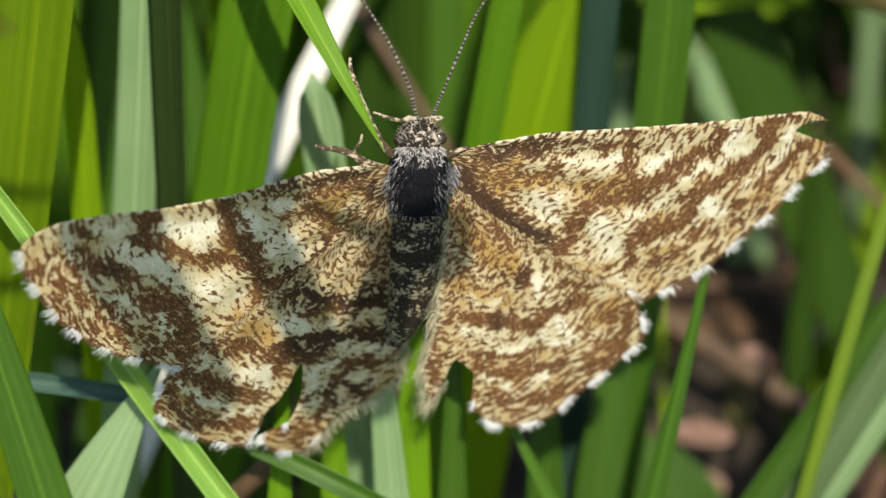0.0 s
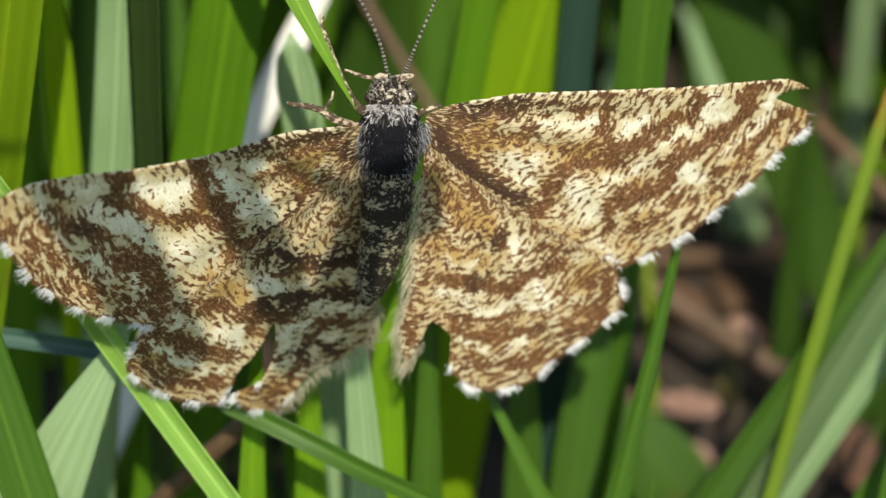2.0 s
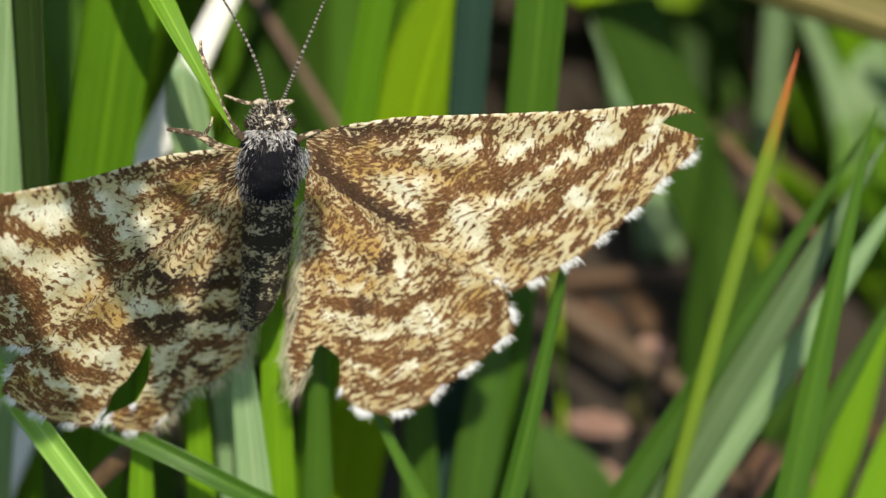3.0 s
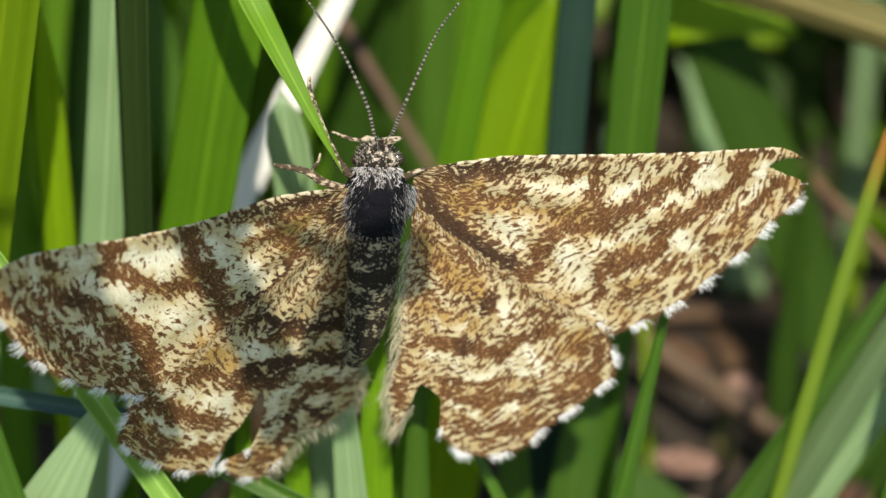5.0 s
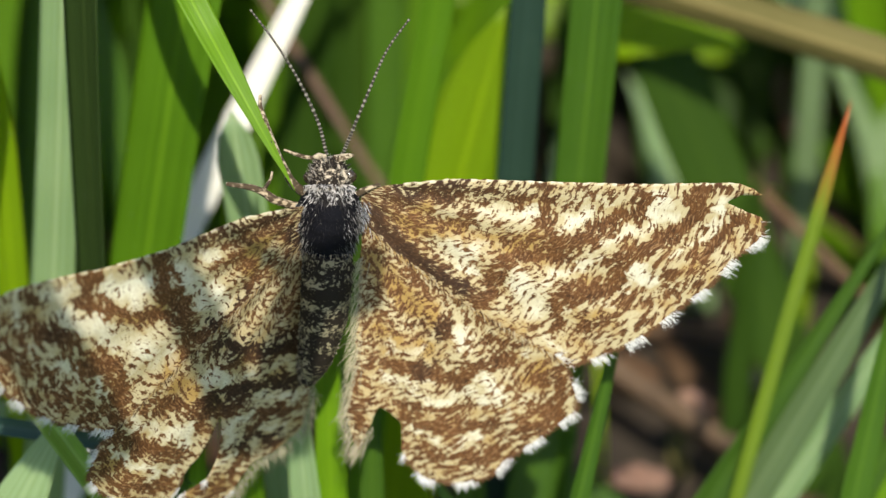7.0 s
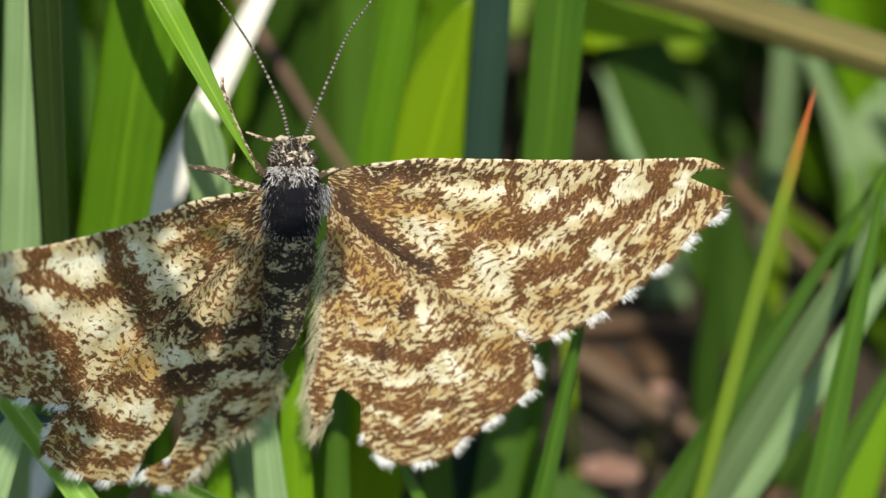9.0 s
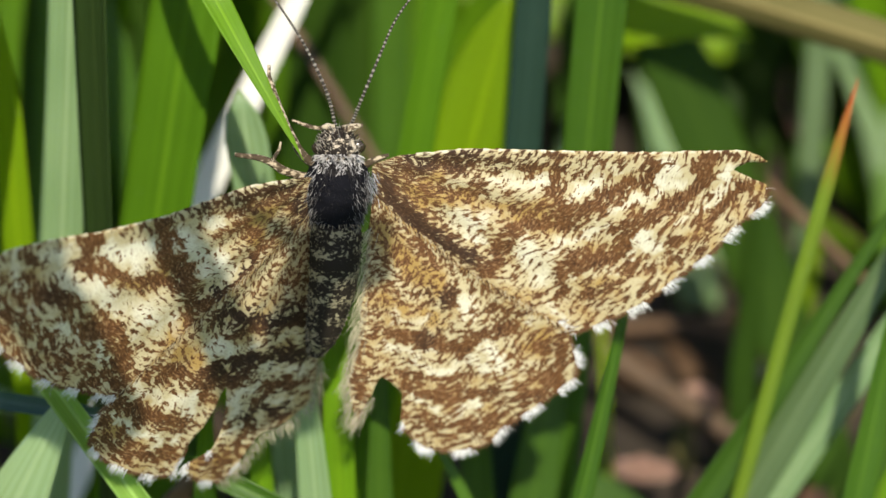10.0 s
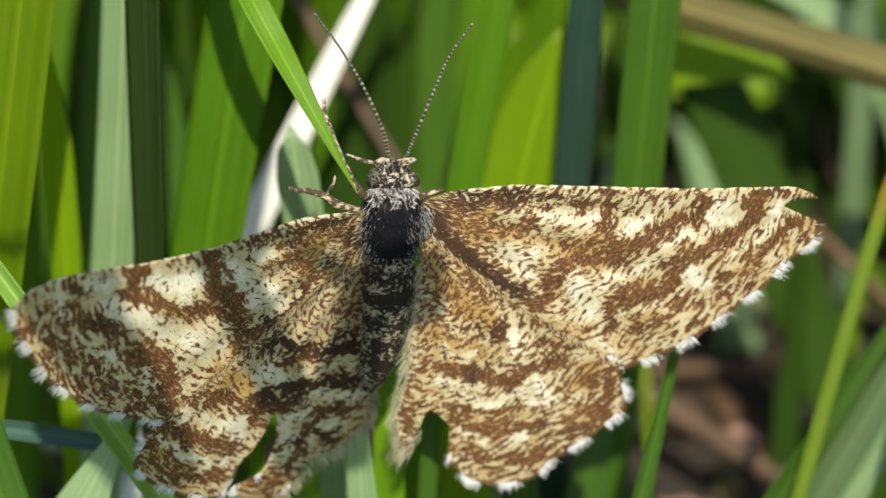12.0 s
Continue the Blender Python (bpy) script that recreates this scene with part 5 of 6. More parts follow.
def body_hairs():
    rng = random.Random(3)
    fw = Vector((0.000, -0.766, 0.643))
    up = Vector((0.000, 0.381, 0.921)).normalized()
    rt = Vector((1, 0, 0))
    path = smooth_path(THORAX, 30)
    roots, ways, lens, wids, cols = [], [], [], [], []
    for i in range(4600):
        s = rng.random()
        a = rng.uniform(-1.75, 1.75)
        p = path[int(s * 30)]
        rad = float(np.interp(s, [0, 0.3, 0.6, 1], [0.62, 1.05, 1.1, 0.8]))
        d = rt * math.sin(a) + fw * math.cos(a)
        roots.append(p + d * rad * 0.95)
        ways.append(d * 0.22 - up * rng.uniform(0.6, 1.1) + rt * rng.gauss(0, 0.22))
        front = s < 0.30 + 0.12 * math.sin(9 * a)
        side = abs(math.sin(a)) > 0.46 or front
        pale = rng.random() < (0.50 if side else 0.05)
        v = rng.uniform(0.3, 0.8) if front else rng.uniform(0.10, 0.42)
        lens.append(rng.uniform(0.12, 0.26) if front else rng.uniform(0.2, 0.5))
        wids.append(rng.uniform(0.028, 0.045) if front else rng.uniform(0.02, 0.035))
        if front:
            ways[-1] += Vector((rng.gauss(0, 0.4), rng.gauss(0, 0.3), rng.gauss(0, 0.4)))
        k = rng.uniform(0.003, 0.035)
        cols.append((v, v * 0.96, v * 0.92) if pale else (k, k * 0.9, k * 0.95))
    for c, sgn in ((Vector((-1.02, 0.10, 0.62)), -1), (Vector((0.98, 0.25, 0.60)), 1)):
        for i in range(300):
            off = Vector((rng.gauss(0, 0.15), rng.gauss(0, 0.10), rng.gauss(0, 0.24)))
            roots.append(c + off)
            ways.append(rt * sgn * rng.uniform(0.0, 0.5) - up * rng.uniform(0.6, 1.0) + fw * rng.uniform(0.0, 0.4))
            lens.append(rng.uniform(0.22, 0.48))
            wids.append(rng.uniform(0.014, 0.026))
            v = rng.uniform(0.2, 0.62)
            cols.append((v * 0.94, v * 0.96, v) if rng.random() < 0.6 else (0.012, 0.011, 0.012))
    # white collar behind the head
    for i in range(420):
        a = rng.uniform(-1.45, 1.45)
        d = rt * math.sin(a) + fw * math.cos(a)
        roots.append(path[int(rng.uniform(0.0, 2.5))] + d * rng.uniform(0.62, 0.80))
        ways.append(d * rng.uniform(0.5, 1.0) - up * rng.uniform(0.1, 0.7))
        lens.append(rng.uniform(0.10, 0.26))
        wids.append(rng.uniform(0.04, 0.065))
        v = rng.uniform(0.5, 0.85)
        cols.append((v, v * 0.95, v * 0.90) if rng.random() < 0.75 else (0.03, 0.025, 0.025))
    hairs("thorax_hair", roots, ways, lens, wids, cols, moth, "long black and whitish hairs", 0.12)
    path = smooth_path(ABDOMEN, 30)
    roots, ways, lens, wids, cols = [], [], [], [], []
    for i in range(2600):
        s = rng.uniform(0.05, 1)
        a = rng.uniform(-1.8, 1.8)
        rad = float(np.interp(s, [0, 0.2, 0.5, 0.8, 1], [0.85, 0.9, 0.8, 0.55, 0.2]))
        d = rt * math.sin(a) + fw * math.cos(a)
        roots.append(path[int(s * 30)] + d * rad * 0.96)
        ways.append(d * 0.5 - up + rt * rng.gauss(0, 0.2))
        lens.append(rng.uniform(0.10, 0.22))
        wids.append(rng.uniform(0.03, 0.05))
        ring = math.sin(s * 6.283 * 6.5) > 0.35
        v = rng.uniform(0.25, 0.5)
        cols.append((v * 0.7, v * 0.6, v * 0.4) if rng.random() < (0.6 if ring else 0.4) else (0.03, 0.022, 0.015))
    hairs("abdomen_hair", roots, ways, lens, wids, cols, moth, "short cream and dark scales", 0.1)
    # long pale hairs along the inner margins of the hind wings and on the head
    path = smooth_path(HEAD, 20)
    roots, ways, lens, wids, cols = [], [], [], [], []
    for i in range(420):
        s, a = rng.random(), rng.uniform(-1.8, 1.8)
        rad = float(np.interp(s, [0, 0.3, 0.7, 1], [0.6, 0.74, 0.62, 0.3]))
        d = rt * math.sin(a) + fw * math.cos(a)
        roots.append(path[int(s * 20)] + d * rad * 0.93)
        ways.append(d * 0.6 + up * rng.uniform(0.2, 1.0))
        lens.append(rng.uniform(0.15, 0.35))
        wids.append(rng.uniform(0.025, 0.045))
        v = rng.uniform(0.25, 0.6)
        cols.append((v, v * 0.9, v * 0.75) if rng.random() < 0.5 else (0.03, 0.024, 0.02))
    hairs("head_hair", roots, ways, lens, wids, cols, moth, "short grey-brown scales on the head", 0.1)


body_hairs()


# ---- wing beats, and the two shading blades swaying ----
def motions():
    walk(shade_blade_a, [
        (0, pose(-0.0880, 0.0200, -0.0005)),
        (2.0, pose(-0.0880, 0.0200, -0.0005)),
        (3.2, pose(-0.0880, 0.0200, -0.0005, 0.35, -0.03, -0.35)),
        (12, pose(-0.0880, 0.0200, -0.0005, 0.35, -0.03, -0.35)),
    ])
    walk(shade_blade_b, [
        (0, pose(-0.0740, -0.0660, -0.0005)),
        (2.0, pose(-0.0740, -0.0660, -0.0005)),
        (3.2, pose(-0.0740, -0.0660, -0.0005, 0.25, -0.06, -0.19)),
        (12, pose(-0.0740, -0.0660, -0.0005, 0.25, -0.06, -0.19)),
    ])
    walk(right_forewing, [
        (0, pose(0.001222, 0.000779, 0.000928, 83.27, 7.54, 14.23)),
        (0.2, pose(0.001158, 0.000750, 0.000894, 83.58, 7.48, 14.89)),
        (0.3, pose(0.001126, 0.000736, 0.000877, 82.71, 6.60, 12.41)),
        (0.4, pose(0.001094, 0.000722, 0.000860, 79.49, 3.13, 2.56)),
        (0.5, pose(0.001063, 0.000707, 0.000843, 74.50, -6.52, -19.71)),
        (0.6, pose(0.001102, 0.000731, 0.000871, 73.65, -9.37, -26.04)),
        (0.7, pose(0.001142, 0.000754, 0.000898, 75.88, -2.26, -11.30)),
        (0.8, pose(0.001182, 0.000777, 0.000926, 82.41, 6.56, 11.12)),
        (0.9, pose(0.001222, 0.000800, 0.000954, 83.69, 7.79, 14.54)),
        (1.2, pose(0.001220, 0.000766, 0.000913, 83.98, 7.58, 14.77)),
        (1.3, pose(0.001199, 0.000737, 0.000879, 83.48, 6.88, 13.17)),
        (1.4, pose(0.001178, 0.000709, 0.000845, 79.16, 2.07, -0.43)),
        (1.5, pose(0.001157, 0.000680, 0.000810, 74.57, -8.23, -23.93)),
        (1.6, pose(0.001189, 0.000698, 0.000832, 74.36, -8.06, -23.52)),
        (1.7, pose(0.001221, 0.000716, 0.000854, 79.69, 3.14, 2.40)),
        (1.8, pose(0.001253, 0.000734, 0.000875, 83.17, 6.96, 13.43)),
        (2, pose(0.001316, 0.000771, 0.000919, 82.33, 6.89, 12.20)),
        (2.1, pose(0.001288, 0.000748, 0.000892, 81.44, 5.75, 9.49)),
        (2.2, pose(0.001260, 0.000726, 0.000865, 79.44, 3.21, 3.05)),
        (2.3, pose(0.001232, 0.000704, 0.000839, 76.45, -1.79, -8.70)),
        (2.4, pose(0.001204, 0.000681, 0.000812, 74.70, -6.84, -19.39)),
        (2.5, pose(0.001176, 0.000659, 0.000785, 75.74, -4.56, -13.99)),
        (2.6, pose(0.001209, 0.000691, 0.000823, 80.50, 3.54, 5.67)),
        (2.7, pose(0.001241, 0.000723, 0.000862, 82.24, 5.52, 11.10)),
        (3, pose(0.001338, 0.000819, 0.000976, 81.89, 5.76, 10.25)),
        (3.2, pose(0.001340, 0.000821, 0.000978, 81.62, 5.71, 9.86)),
        (4.8, pose(0.001357, 0.000836, 0.000997, 80.48, 6.27, 9.73)),
        (5.3, pose(0.001281, 0.000767, 0.000914, 80.86, 5.62, 8.55)),
        (5.4, pose(0.001256, 0.000743, 0.000886, 79.93, 4.21, 4.81)),
        (5.5, pose(0.001230, 0.000720, 0.000857, 78.29, 1.68, -1.72)),
        (5.6, pose(0.001244, 0.000733, 0.000874, 76.80, -0.51, -7.05)),
        (5.7, pose(0.001258, 0.000747, 0.000890, 77.15, 0.25, -5.27)),
        (5.8, pose(0.001271, 0.000760, 0.000906, 79.38, 3.50, 2.86)),
        (5.9, pose(0.001285, 0.000774, 0.000922, 80.46, 4.85, 6.51)),
        (6, pose(0.001299, 0.000787, 0.000938, 80.71, 5.23, 7.50)),
        (6.5, pose(0.001222, 0.000744, 0.000886, 81.47, 5.10, 7.14)),
        (6.8, pose(0.001206, 0.000756, 0.000900, 81.19, 4.56, 5.75)),
        (6.9, pose(0.001201, 0.000760, 0.000905, 80.33, 3.52, 2.83)),
        (7, pose(0.001196, 0.000764, 0.000910, 79.18, 2.00, -1.25)),
        (7.1, pose(0.001205, 0.000766, 0.000912, 78.19, 0.77, -4.51)),
        (7.2, pose(0.001213, 0.000768, 0.000915, 77.20, -0.63, -8.02)),
        (7.4, pose(0.001231, 0.000772, 0.000920, 78.49, 1.72, -2.40)),
        (7.7, pose(0.001257, 0.000778, 0.000927, 80.24, 4.35, 4.29)),
        (8.8, pose(0.001352, 0.000800, 0.000953, 79.18, 4.76, 3.99)),
        (9.5, pose(0.001324, 0.000757, 0.000902, 81.16, 5.61, 5.09)),
        (10.5, pose(0.001250, 0.000779, 0.000929, 80.45, 5.05, 3.01)),
        (12, pose(0.001215, 0.000741, 0.000883, 82.45, 5.91, 5.00)),
    ])
    walk(right_hindwing, [
        (0, pose(0.001219, 0.000790, 0.000927, 83.27, 7.54, 14.23)),
        (0.2, pose(0.001155, 0.000762, 0.000893, 83.58, 7.48, 14.89)),
        (0.3, pose(0.001124, 0.000748, 0.000876, 82.71, 6.60, 12.41)),
        (0.4, pose(0.001094, 0.000733, 0.000858, 79.49, 3.13, 2.56)),
        (0.5, pose(0.001067, 0.000718, 0.000840, 74.50, -6.52, -19.71)),
        (0.6, pose(0.001108, 0.000741, 0.000867, 73.65, -9.37, -26.04)),
        (0.7, pose(0.001145, 0.000765, 0.000896, 75.88, -2.26, -11.30)),
        (0.8, pose(0.001179, 0.000789, 0.000925, 82.41, 6.56, 11.12)),
        (0.9, pose(0.001219, 0.000812, 0.000953, 83.69, 7.79, 14.54)),
        (1.2, pose(0.001217, 0.000778, 0.000912, 83.98, 7.58, 14.77)),
        (1.3, pose(0.001196, 0.000749, 0.000878, 83.48, 6.88, 13.17)),
        (1.4, pose(0.001178, 0.000721, 0.000842, 79.16, 2.07, -0.43)),
        (1.5, pose(0.001163, 0.000690, 0.000807, 74.57, -8.23, -23.93)),
        (1.6, pose(0.001194, 0.000709, 0.000829, 74.36, -8.06, -23.52)),
        (1.7, pose(0.001220, 0.000728, 0.000852, 79.69, 3.14, 2.40)),
        (1.8, pose(0.001250, 0.000746, 0.000874, 83.17, 6.96, 13.43)),
        (2, pose(0.001313, 0.000782, 0.000917, 82.33, 6.89, 12.20)),
        (2.1, pose(0.001286, 0.000760, 0.000890, 81.44, 5.75, 9.49)),
        (2.2, pose(0.001259, 0.000738, 0.000863, 79.44, 3.21, 3.05)),
        (2.3, pose(0.001234, 0.000715, 0.000836, 76.45, -1.79, -8.70)),
        (2.4, pose(0.001208, 0.000692, 0.000809, 74.70, -6.84, -19.39)),
        (2.5, pose(0.001179, 0.000670, 0.000782, 75.74, -4.56, -13.99)),
        (2.6, pose(0.001207, 0.000703, 0.000821, 80.50, 3.54, 5.67)),
        (2.7, pose(0.001238, 0.000735, 0.000860, 82.24, 5.52, 11.10)),
        (3, pose(0.001336, 0.000831, 0.000974, 81.89, 5.76, 10.25)),
        (3.2, pose(0.001338, 0.000833, 0.000977, 81.62, 5.71, 9.86)),
        (4.8, pose(0.001354, 0.000848, 0.000995, 80.48, 6.27, 9.73)),
        (5.3, pose(0.001280, 0.000779, 0.000912, 80.86, 5.62, 8.55)),
        (5.4, pose(0.001255, 0.000755, 0.000884, 79.93, 4.21, 4.81)),
        (5.5, pose(0.001230, 0.000731, 0.000855, 78.29, 1.68, -1.72)),
        (5.6, pose(0.001245, 0.000745, 0.000871, 76.80, -0.51, -7.05)),
        (5.7, pose(0.001259, 0.000758, 0.000887, 77.15, 0.25, -5.27)),
        (5.8, pose(0.001271, 0.000772, 0.000904, 79.38, 3.50, 2.86)),
        (5.9, pose(0.001284, 0.000786, 0.000920, 80.46, 4.85, 6.51)),
        (6, pose(0.001297, 0.000799, 0.000937, 80.71, 5.23, 7.50)),
        (6.5, pose(0.001221, 0.000755, 0.000884, 81.47, 5.10, 7.14)),
        (6.8, pose(0.001205, 0.000767, 0.000899, 81.19, 4.56, 5.75)),
        (6.9, pose(0.001200, 0.000771, 0.000903, 80.33, 3.52, 2.83)),
        (7, pose(0.001196, 0.000775, 0.000908, 79.18, 2.00, -1.25)),
        (7.1, pose(0.001205, 0.000777, 0.000910, 78.19, 0.77, -4.51)),
        (7.2, pose(0.001215, 0.000779, 0.000912, 77.20, -0.63, -8.02)),
        (7.4, pose(0.001231, 0.000783, 0.000917, 78.49, 1.72, -2.40)),
        (7.7, pose(0.001256, 0.000790, 0.000925, 80.24, 4.35, 4.29)),
        (8.8, pose(0.001351, 0.000812, 0.000951, 79.18, 4.76, 3.99)),
        (9.5, pose(0.001323, 0.000768, 0.000900, 81.16, 5.61, 5.09)),
        (10.5, pose(0.001249, 0.000791, 0.000927, 80.45, 5.05, 3.01)),
        (12, pose(0.001214, 0.000753, 0.000881, 82.45, 5.91, 5.00)),
    ])
    walk(left_forewing, [
        (0, pose(-0.000721, 0.000431, 0.000514, 91.62, 7.95, 27.41)),
        (0.2, pose(-0.000594, 0.000309, 0.000368, 91.22, 8.48, 26.61)),
        (0.3, pose(-0.000530, 0.000248, 0.000295, 90.83, 9.59, 29.05)),
        (0.4, pose(-0.000467, 0.000187, 0.000222, 90.40, 12.47, 37.21)),
        (0.5, pose(-0.000403, 0.000125, 0.000149, 91.22, 18.38, 55.63)),
        (0.6, pose(-0.000436, 0.000177, 0.000211, 92.15, 19.34, 61.58)),
        (0.7, pose(-0.000469, 0.000229, 0.000273, 91.42, 15.29, 49.19)),
        (0.8, pose(-0.000501, 0.000281, 0.000334, 92.12, 8.87, 28.46)),
        (0.9, pose(-0.000534, 0.000332, 0.000396, 92.80, 8.03, 26.94)),
        (1.2, pose(-0.000398, 0.000337, 0.000402, 93.31, 8.41, 26.23)),
        (1.3, pose(-0.000313, 0.000314, 0.000374, 93.16, 9.24, 27.61)),
        (1.4, pose(-0.000229, 0.000290, 0.000346, 92.84, 12.59, 38.63)),
        (1.5, pose(-0.000144, 0.000267, 0.000318, 93.93, 17.91, 58.04)),
        (1.6, pose(-0.000243, 0.000285, 0.000340, 93.60, 17.52, 58.05)),
        (1.7, pose(-0.000341, 0.000303, 0.000361, 92.61, 11.38, 35.94)),
        (1.8, pose(-0.000440, 0.000321, 0.000383, 92.96, 8.43, 26.74)),
        (2, pose(-0.000636, 0.000358, 0.000427, 92.72, 7.84, 28.48)),
        (2.1, pose(-0.000642, 0.000375, 0.000447, 92.83, 9.24, 32.49)),
        (2.2, pose(-0.000648, 0.000392, 0.000467, 92.99, 11.09, 38.46)),
        (2.3, pose(-0.000653, 0.000408, 0.000487, 93.53, 14.56, 51.32)),
        (2.4, pose(-0.000659, 0.000425, 0.000507, 94.81, 17.50, 63.46)),
        (2.5, pose(-0.000665, 0.000442, 0.000527, 95.03, 16.76, 59.77)),
        (2.6, pose(-0.000665, 0.000439, 0.000524, 94.21, 11.75, 38.11)),
        (2.7, pose(-0.000665, 0.000437, 0.000520, 94.34, 9.84, 30.33)),
        (3, pose(-0.000666, 0.000429, 0.000511, 93.98, 9.82, 31.16)),
        (3.2, pose(-0.000666, 0.000424, 0.000505, 93.73, 9.89, 32.03)),
        (4.8, pose(-0.000669, 0.000382, 0.000456, 91.99, 8.01, 32.30)),
        (5.3, pose(-0.000695, 0.000336, 0.000401, 93.13, 9.75, 33.63)),
        (5.4, pose(-0.000704, 0.000323, 0.000384, 93.54, 11.42, 38.31)),
        (5.5, pose(-0.000713, 0.000309, 0.000368, 94.27, 14.04, 47.47)),
        (5.6, pose(-0.000685, 0.000315, 0.000376, 93.94, 14.79, 51.89)),
        (5.7, pose(-0.000657, 0.000322, 0.000384, 93.25, 13.66, 48.45)),
        (5.8, pose(-0.000630, 0.000328, 0.000391, 92.68, 10.68, 38.29)),
        (5.9, pose(-0.000602, 0.000335, 0.000399, 92.33, 9.39, 34.97)),
        (6, pose(-0.000574, 0.000341, 0.000406, 91.95, 8.66, 33.88)),
        (6.5, pose(-0.000596, 0.000353, 0.000420, 92.38, 9.15, 34.39)),
        (6.8, pose(-0.000593, 0.000349, 0.000416, 92.36, 9.39, 35.30)),
        (6.9, pose(-0.000592, 0.000348, 0.000415, 92.29, 9.91, 37.20)),
        (7, pose(-0.000591, 0.000347, 0.000413, 92.21, 10.69, 40.06)),
        (7.1, pose(-0.000589, 0.000345, 0.000412, 92.18, 11.74, 43.90)),
        (7.2, pose(-0.000588, 0.000344, 0.000410, 92.21, 12.78, 47.75)),
        (7.4, pose(-0.000586, 0.000342, 0.000407, 92.20, 11.19, 41.93)),
        (7.7, pose(-0.000582, 0.000338, 0.000403, 92.40, 9.35, 35.16)),
        (8.8, pose(-0.000570, 0.000324, 0.000386, 92.46, 9.29, 34.99)),
        (9.5, pose(-0.000561, 0.000316, 0.000376, 92.51, 9.60, 36.40)),
        (10.5, pose(-0.000690, 0.000330, 0.000394, 92.00, 11.00, 38.00)),
        (12, pose(-0.000621, 0.000353, 0.000421, 94.45, 8.55, 33.98)),
    ])
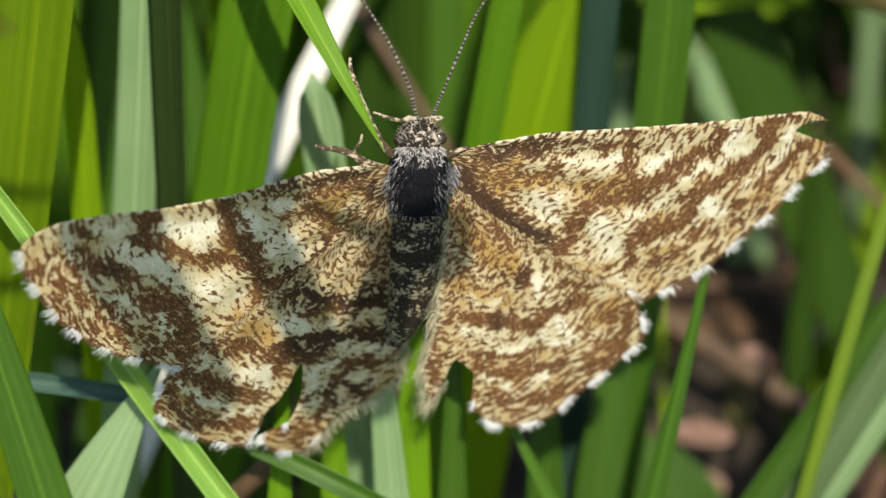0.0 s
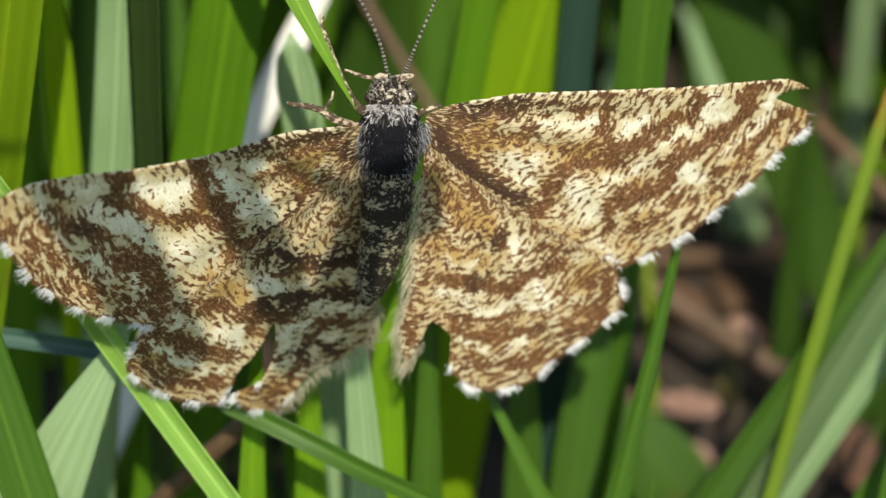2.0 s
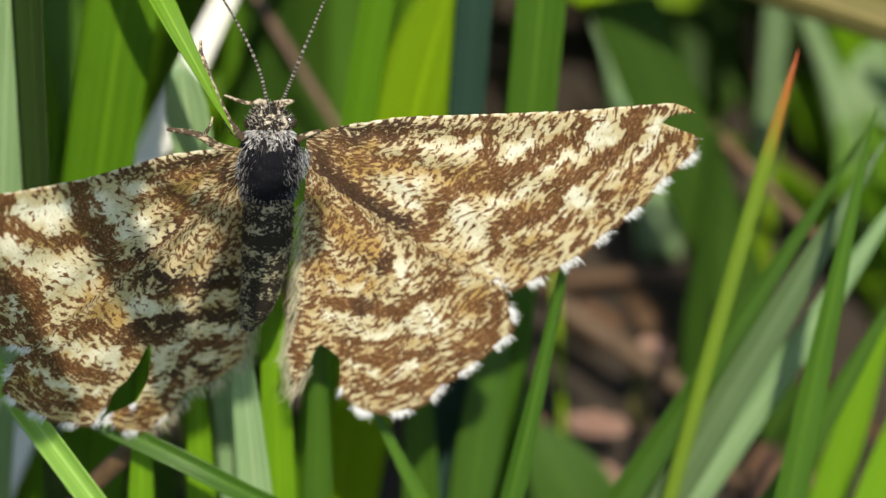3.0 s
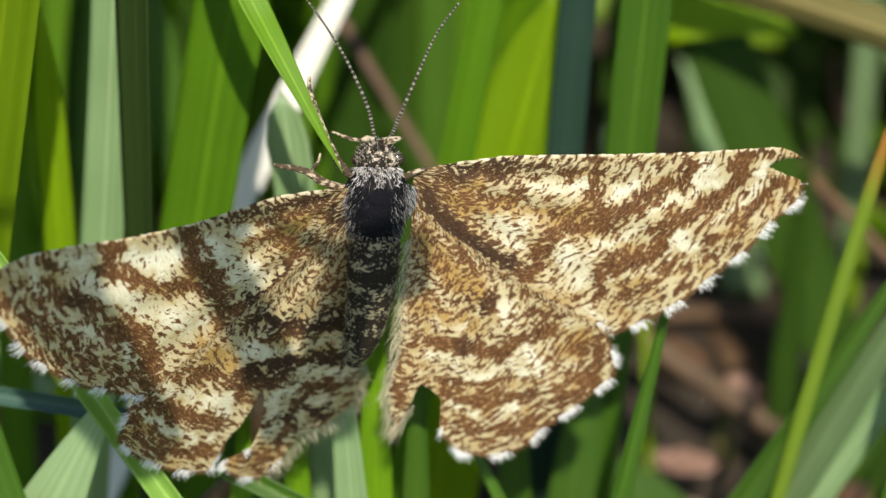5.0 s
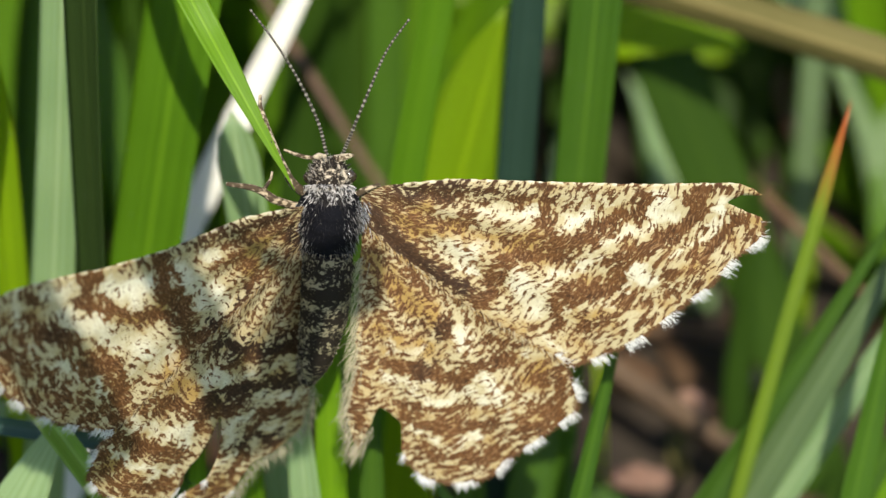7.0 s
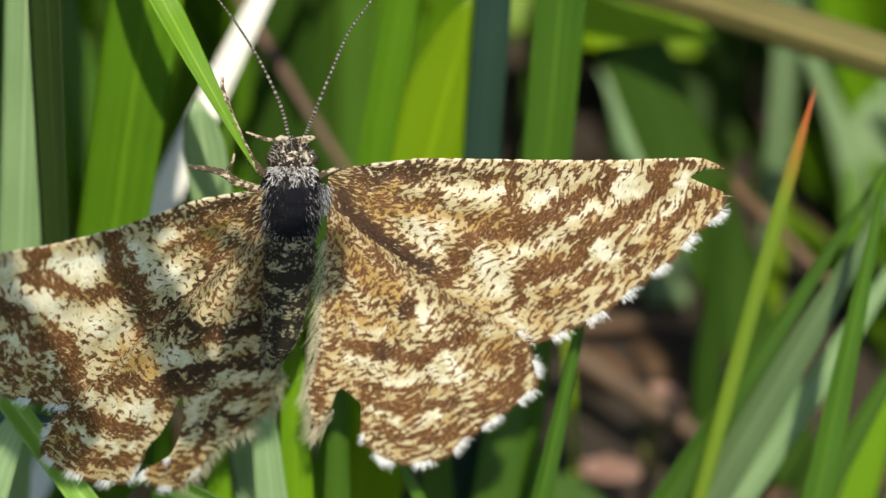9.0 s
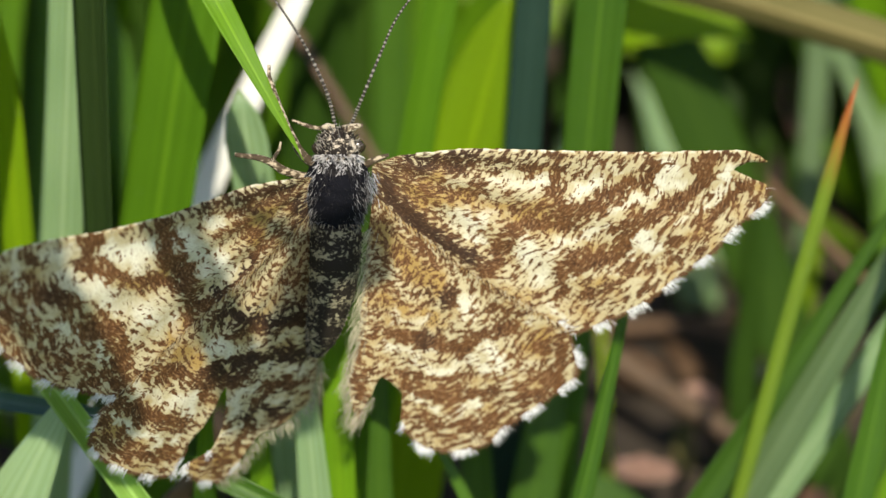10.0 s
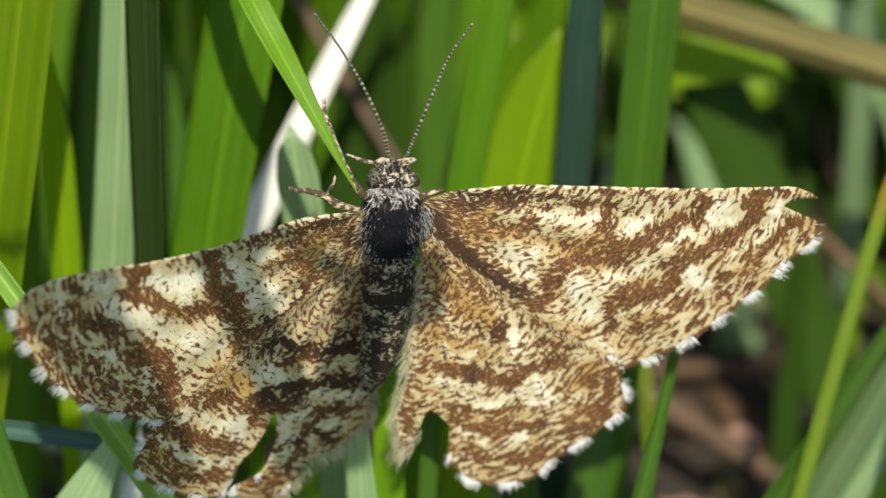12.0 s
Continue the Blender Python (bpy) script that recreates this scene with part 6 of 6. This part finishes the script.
    walk(left_hindwing, [
        (0, pose(-0.000726, 0.000442, 0.000514, 91.62, 7.95, 27.41)),
        (0.2, pose(-0.000599, 0.000319, 0.000368, 91.22, 8.48, 26.61)),
        (0.3, pose(-0.000536, 0.000258, 0.000295, 90.83, 9.59, 29.05)),
        (0.4, pose(-0.000474, 0.000196, 0.000222, 90.40, 12.47, 37.21)),
        (0.5, pose(-0.000413, 0.000132, 0.000150, 91.22, 18.38, 55.63)),
        (0.6, pose(-0.000446, 0.000183, 0.000212, 92.15, 19.34, 61.58)),
        (0.7, pose(-0.000478, 0.000237, 0.000273, 91.42, 15.29, 49.19)),
        (0.8, pose(-0.000507, 0.000291, 0.000335, 92.12, 8.87, 28.46)),
        (0.9, pose(-0.000540, 0.000343, 0.000397, 92.80, 8.03, 26.94)),
        (1.2, pose(-0.000403, 0.000348, 0.000402, 93.31, 8.41, 26.23)),
        (1.3, pose(-0.000319, 0.000324, 0.000374, 93.16, 9.24, 27.61)),
        (1.4, pose(-0.000236, 0.000300, 0.000346, 92.84, 12.59, 38.63)),
        (1.5, pose(-0.000155, 0.000273, 0.000319, 93.93, 17.91, 58.04)),
        (1.6, pose(-0.000253, 0.000291, 0.000340, 93.60, 17.52, 58.05)),
        (1.7, pose(-0.000348, 0.000313, 0.000362, 92.61, 11.38, 35.94)),
        (1.8, pose(-0.000445, 0.000332, 0.000384, 92.96, 8.43, 26.74)),
        (2, pose(-0.000642, 0.000369, 0.000427, 92.72, 7.84, 28.48)),
        (2.1, pose(-0.000648, 0.000385, 0.000447, 92.83, 9.24, 32.49)),
        (2.2, pose(-0.000655, 0.000401, 0.000467, 92.99, 11.09, 38.46)),
        (2.3, pose(-0.000663, 0.000416, 0.000487, 93.53, 14.56, 51.32)),
        (2.4, pose(-0.000670, 0.000431, 0.000508, 94.81, 17.50, 63.46)),
        (2.5, pose(-0.000675, 0.000448, 0.000528, 95.03, 16.76, 59.77)),
        (2.6, pose(-0.000672, 0.000449, 0.000524, 94.21, 11.75, 38.11)),
        (2.7, pose(-0.000671, 0.000447, 0.000521, 94.34, 9.84, 30.33)),
        (3, pose(-0.000672, 0.000439, 0.000512, 93.98, 9.82, 31.16)),
        (3.2, pose(-0.000672, 0.000434, 0.000506, 93.73, 9.89, 32.03)),
        (4.8, pose(-0.000675, 0.000392, 0.000456, 91.99, 8.01, 32.30)),
        (5.3, pose(-0.000702, 0.000346, 0.000401, 93.13, 9.75, 33.63)),
        (5.4, pose(-0.000711, 0.000332, 0.000385, 93.54, 11.42, 38.31)),
        (5.5, pose(-0.000722, 0.000317, 0.000369, 94.27, 14.04, 47.47)),
        (5.6, pose(-0.000694, 0.000323, 0.000377, 93.94, 14.79, 51.89)),
        (5.7, pose(-0.000666, 0.000330, 0.000384, 93.25, 13.66, 48.45)),
        (5.8, pose(-0.000637, 0.000338, 0.000392, 92.68, 10.68, 38.29)),
        (5.9, pose(-0.000609, 0.000345, 0.000399, 92.33, 9.39, 34.97)),
        (6, pose(-0.000581, 0.000351, 0.000407, 91.95, 8.66, 33.88)),
        (6.5, pose(-0.000603, 0.000363, 0.000421, 92.38, 9.15, 34.39)),
        (6.8, pose(-0.000600, 0.000359, 0.000417, 92.36, 9.39, 35.30)),
        (6.9, pose(-0.000599, 0.000357, 0.000415, 92.29, 9.91, 37.20)),
        (7, pose(-0.000598, 0.000356, 0.000414, 92.21, 10.69, 40.06)),
        (7.1, pose(-0.000598, 0.000354, 0.000412, 92.18, 11.74, 43.90)),
        (7.2, pose(-0.000597, 0.000352, 0.000411, 92.21, 12.78, 47.75)),
        (7.4, pose(-0.000594, 0.000351, 0.000408, 92.20, 11.19, 41.93)),
        (7.7, pose(-0.000589, 0.000348, 0.000403, 92.40, 9.35, 35.16)),
        (8.8, pose(-0.000576, 0.000334, 0.000387, 92.46, 9.29, 34.99)),
        (9.5, pose(-0.000568, 0.000326, 0.000377, 92.51, 9.60, 36.40)),
        (10.5, pose(-0.000696, 0.000340, 0.000394, 92.00, 11.00, 38.00)),
        (12, pose(-0.000628, 0.000363, 0.000422, 94.45, 8.55, 33.98)),
    ])


motions()
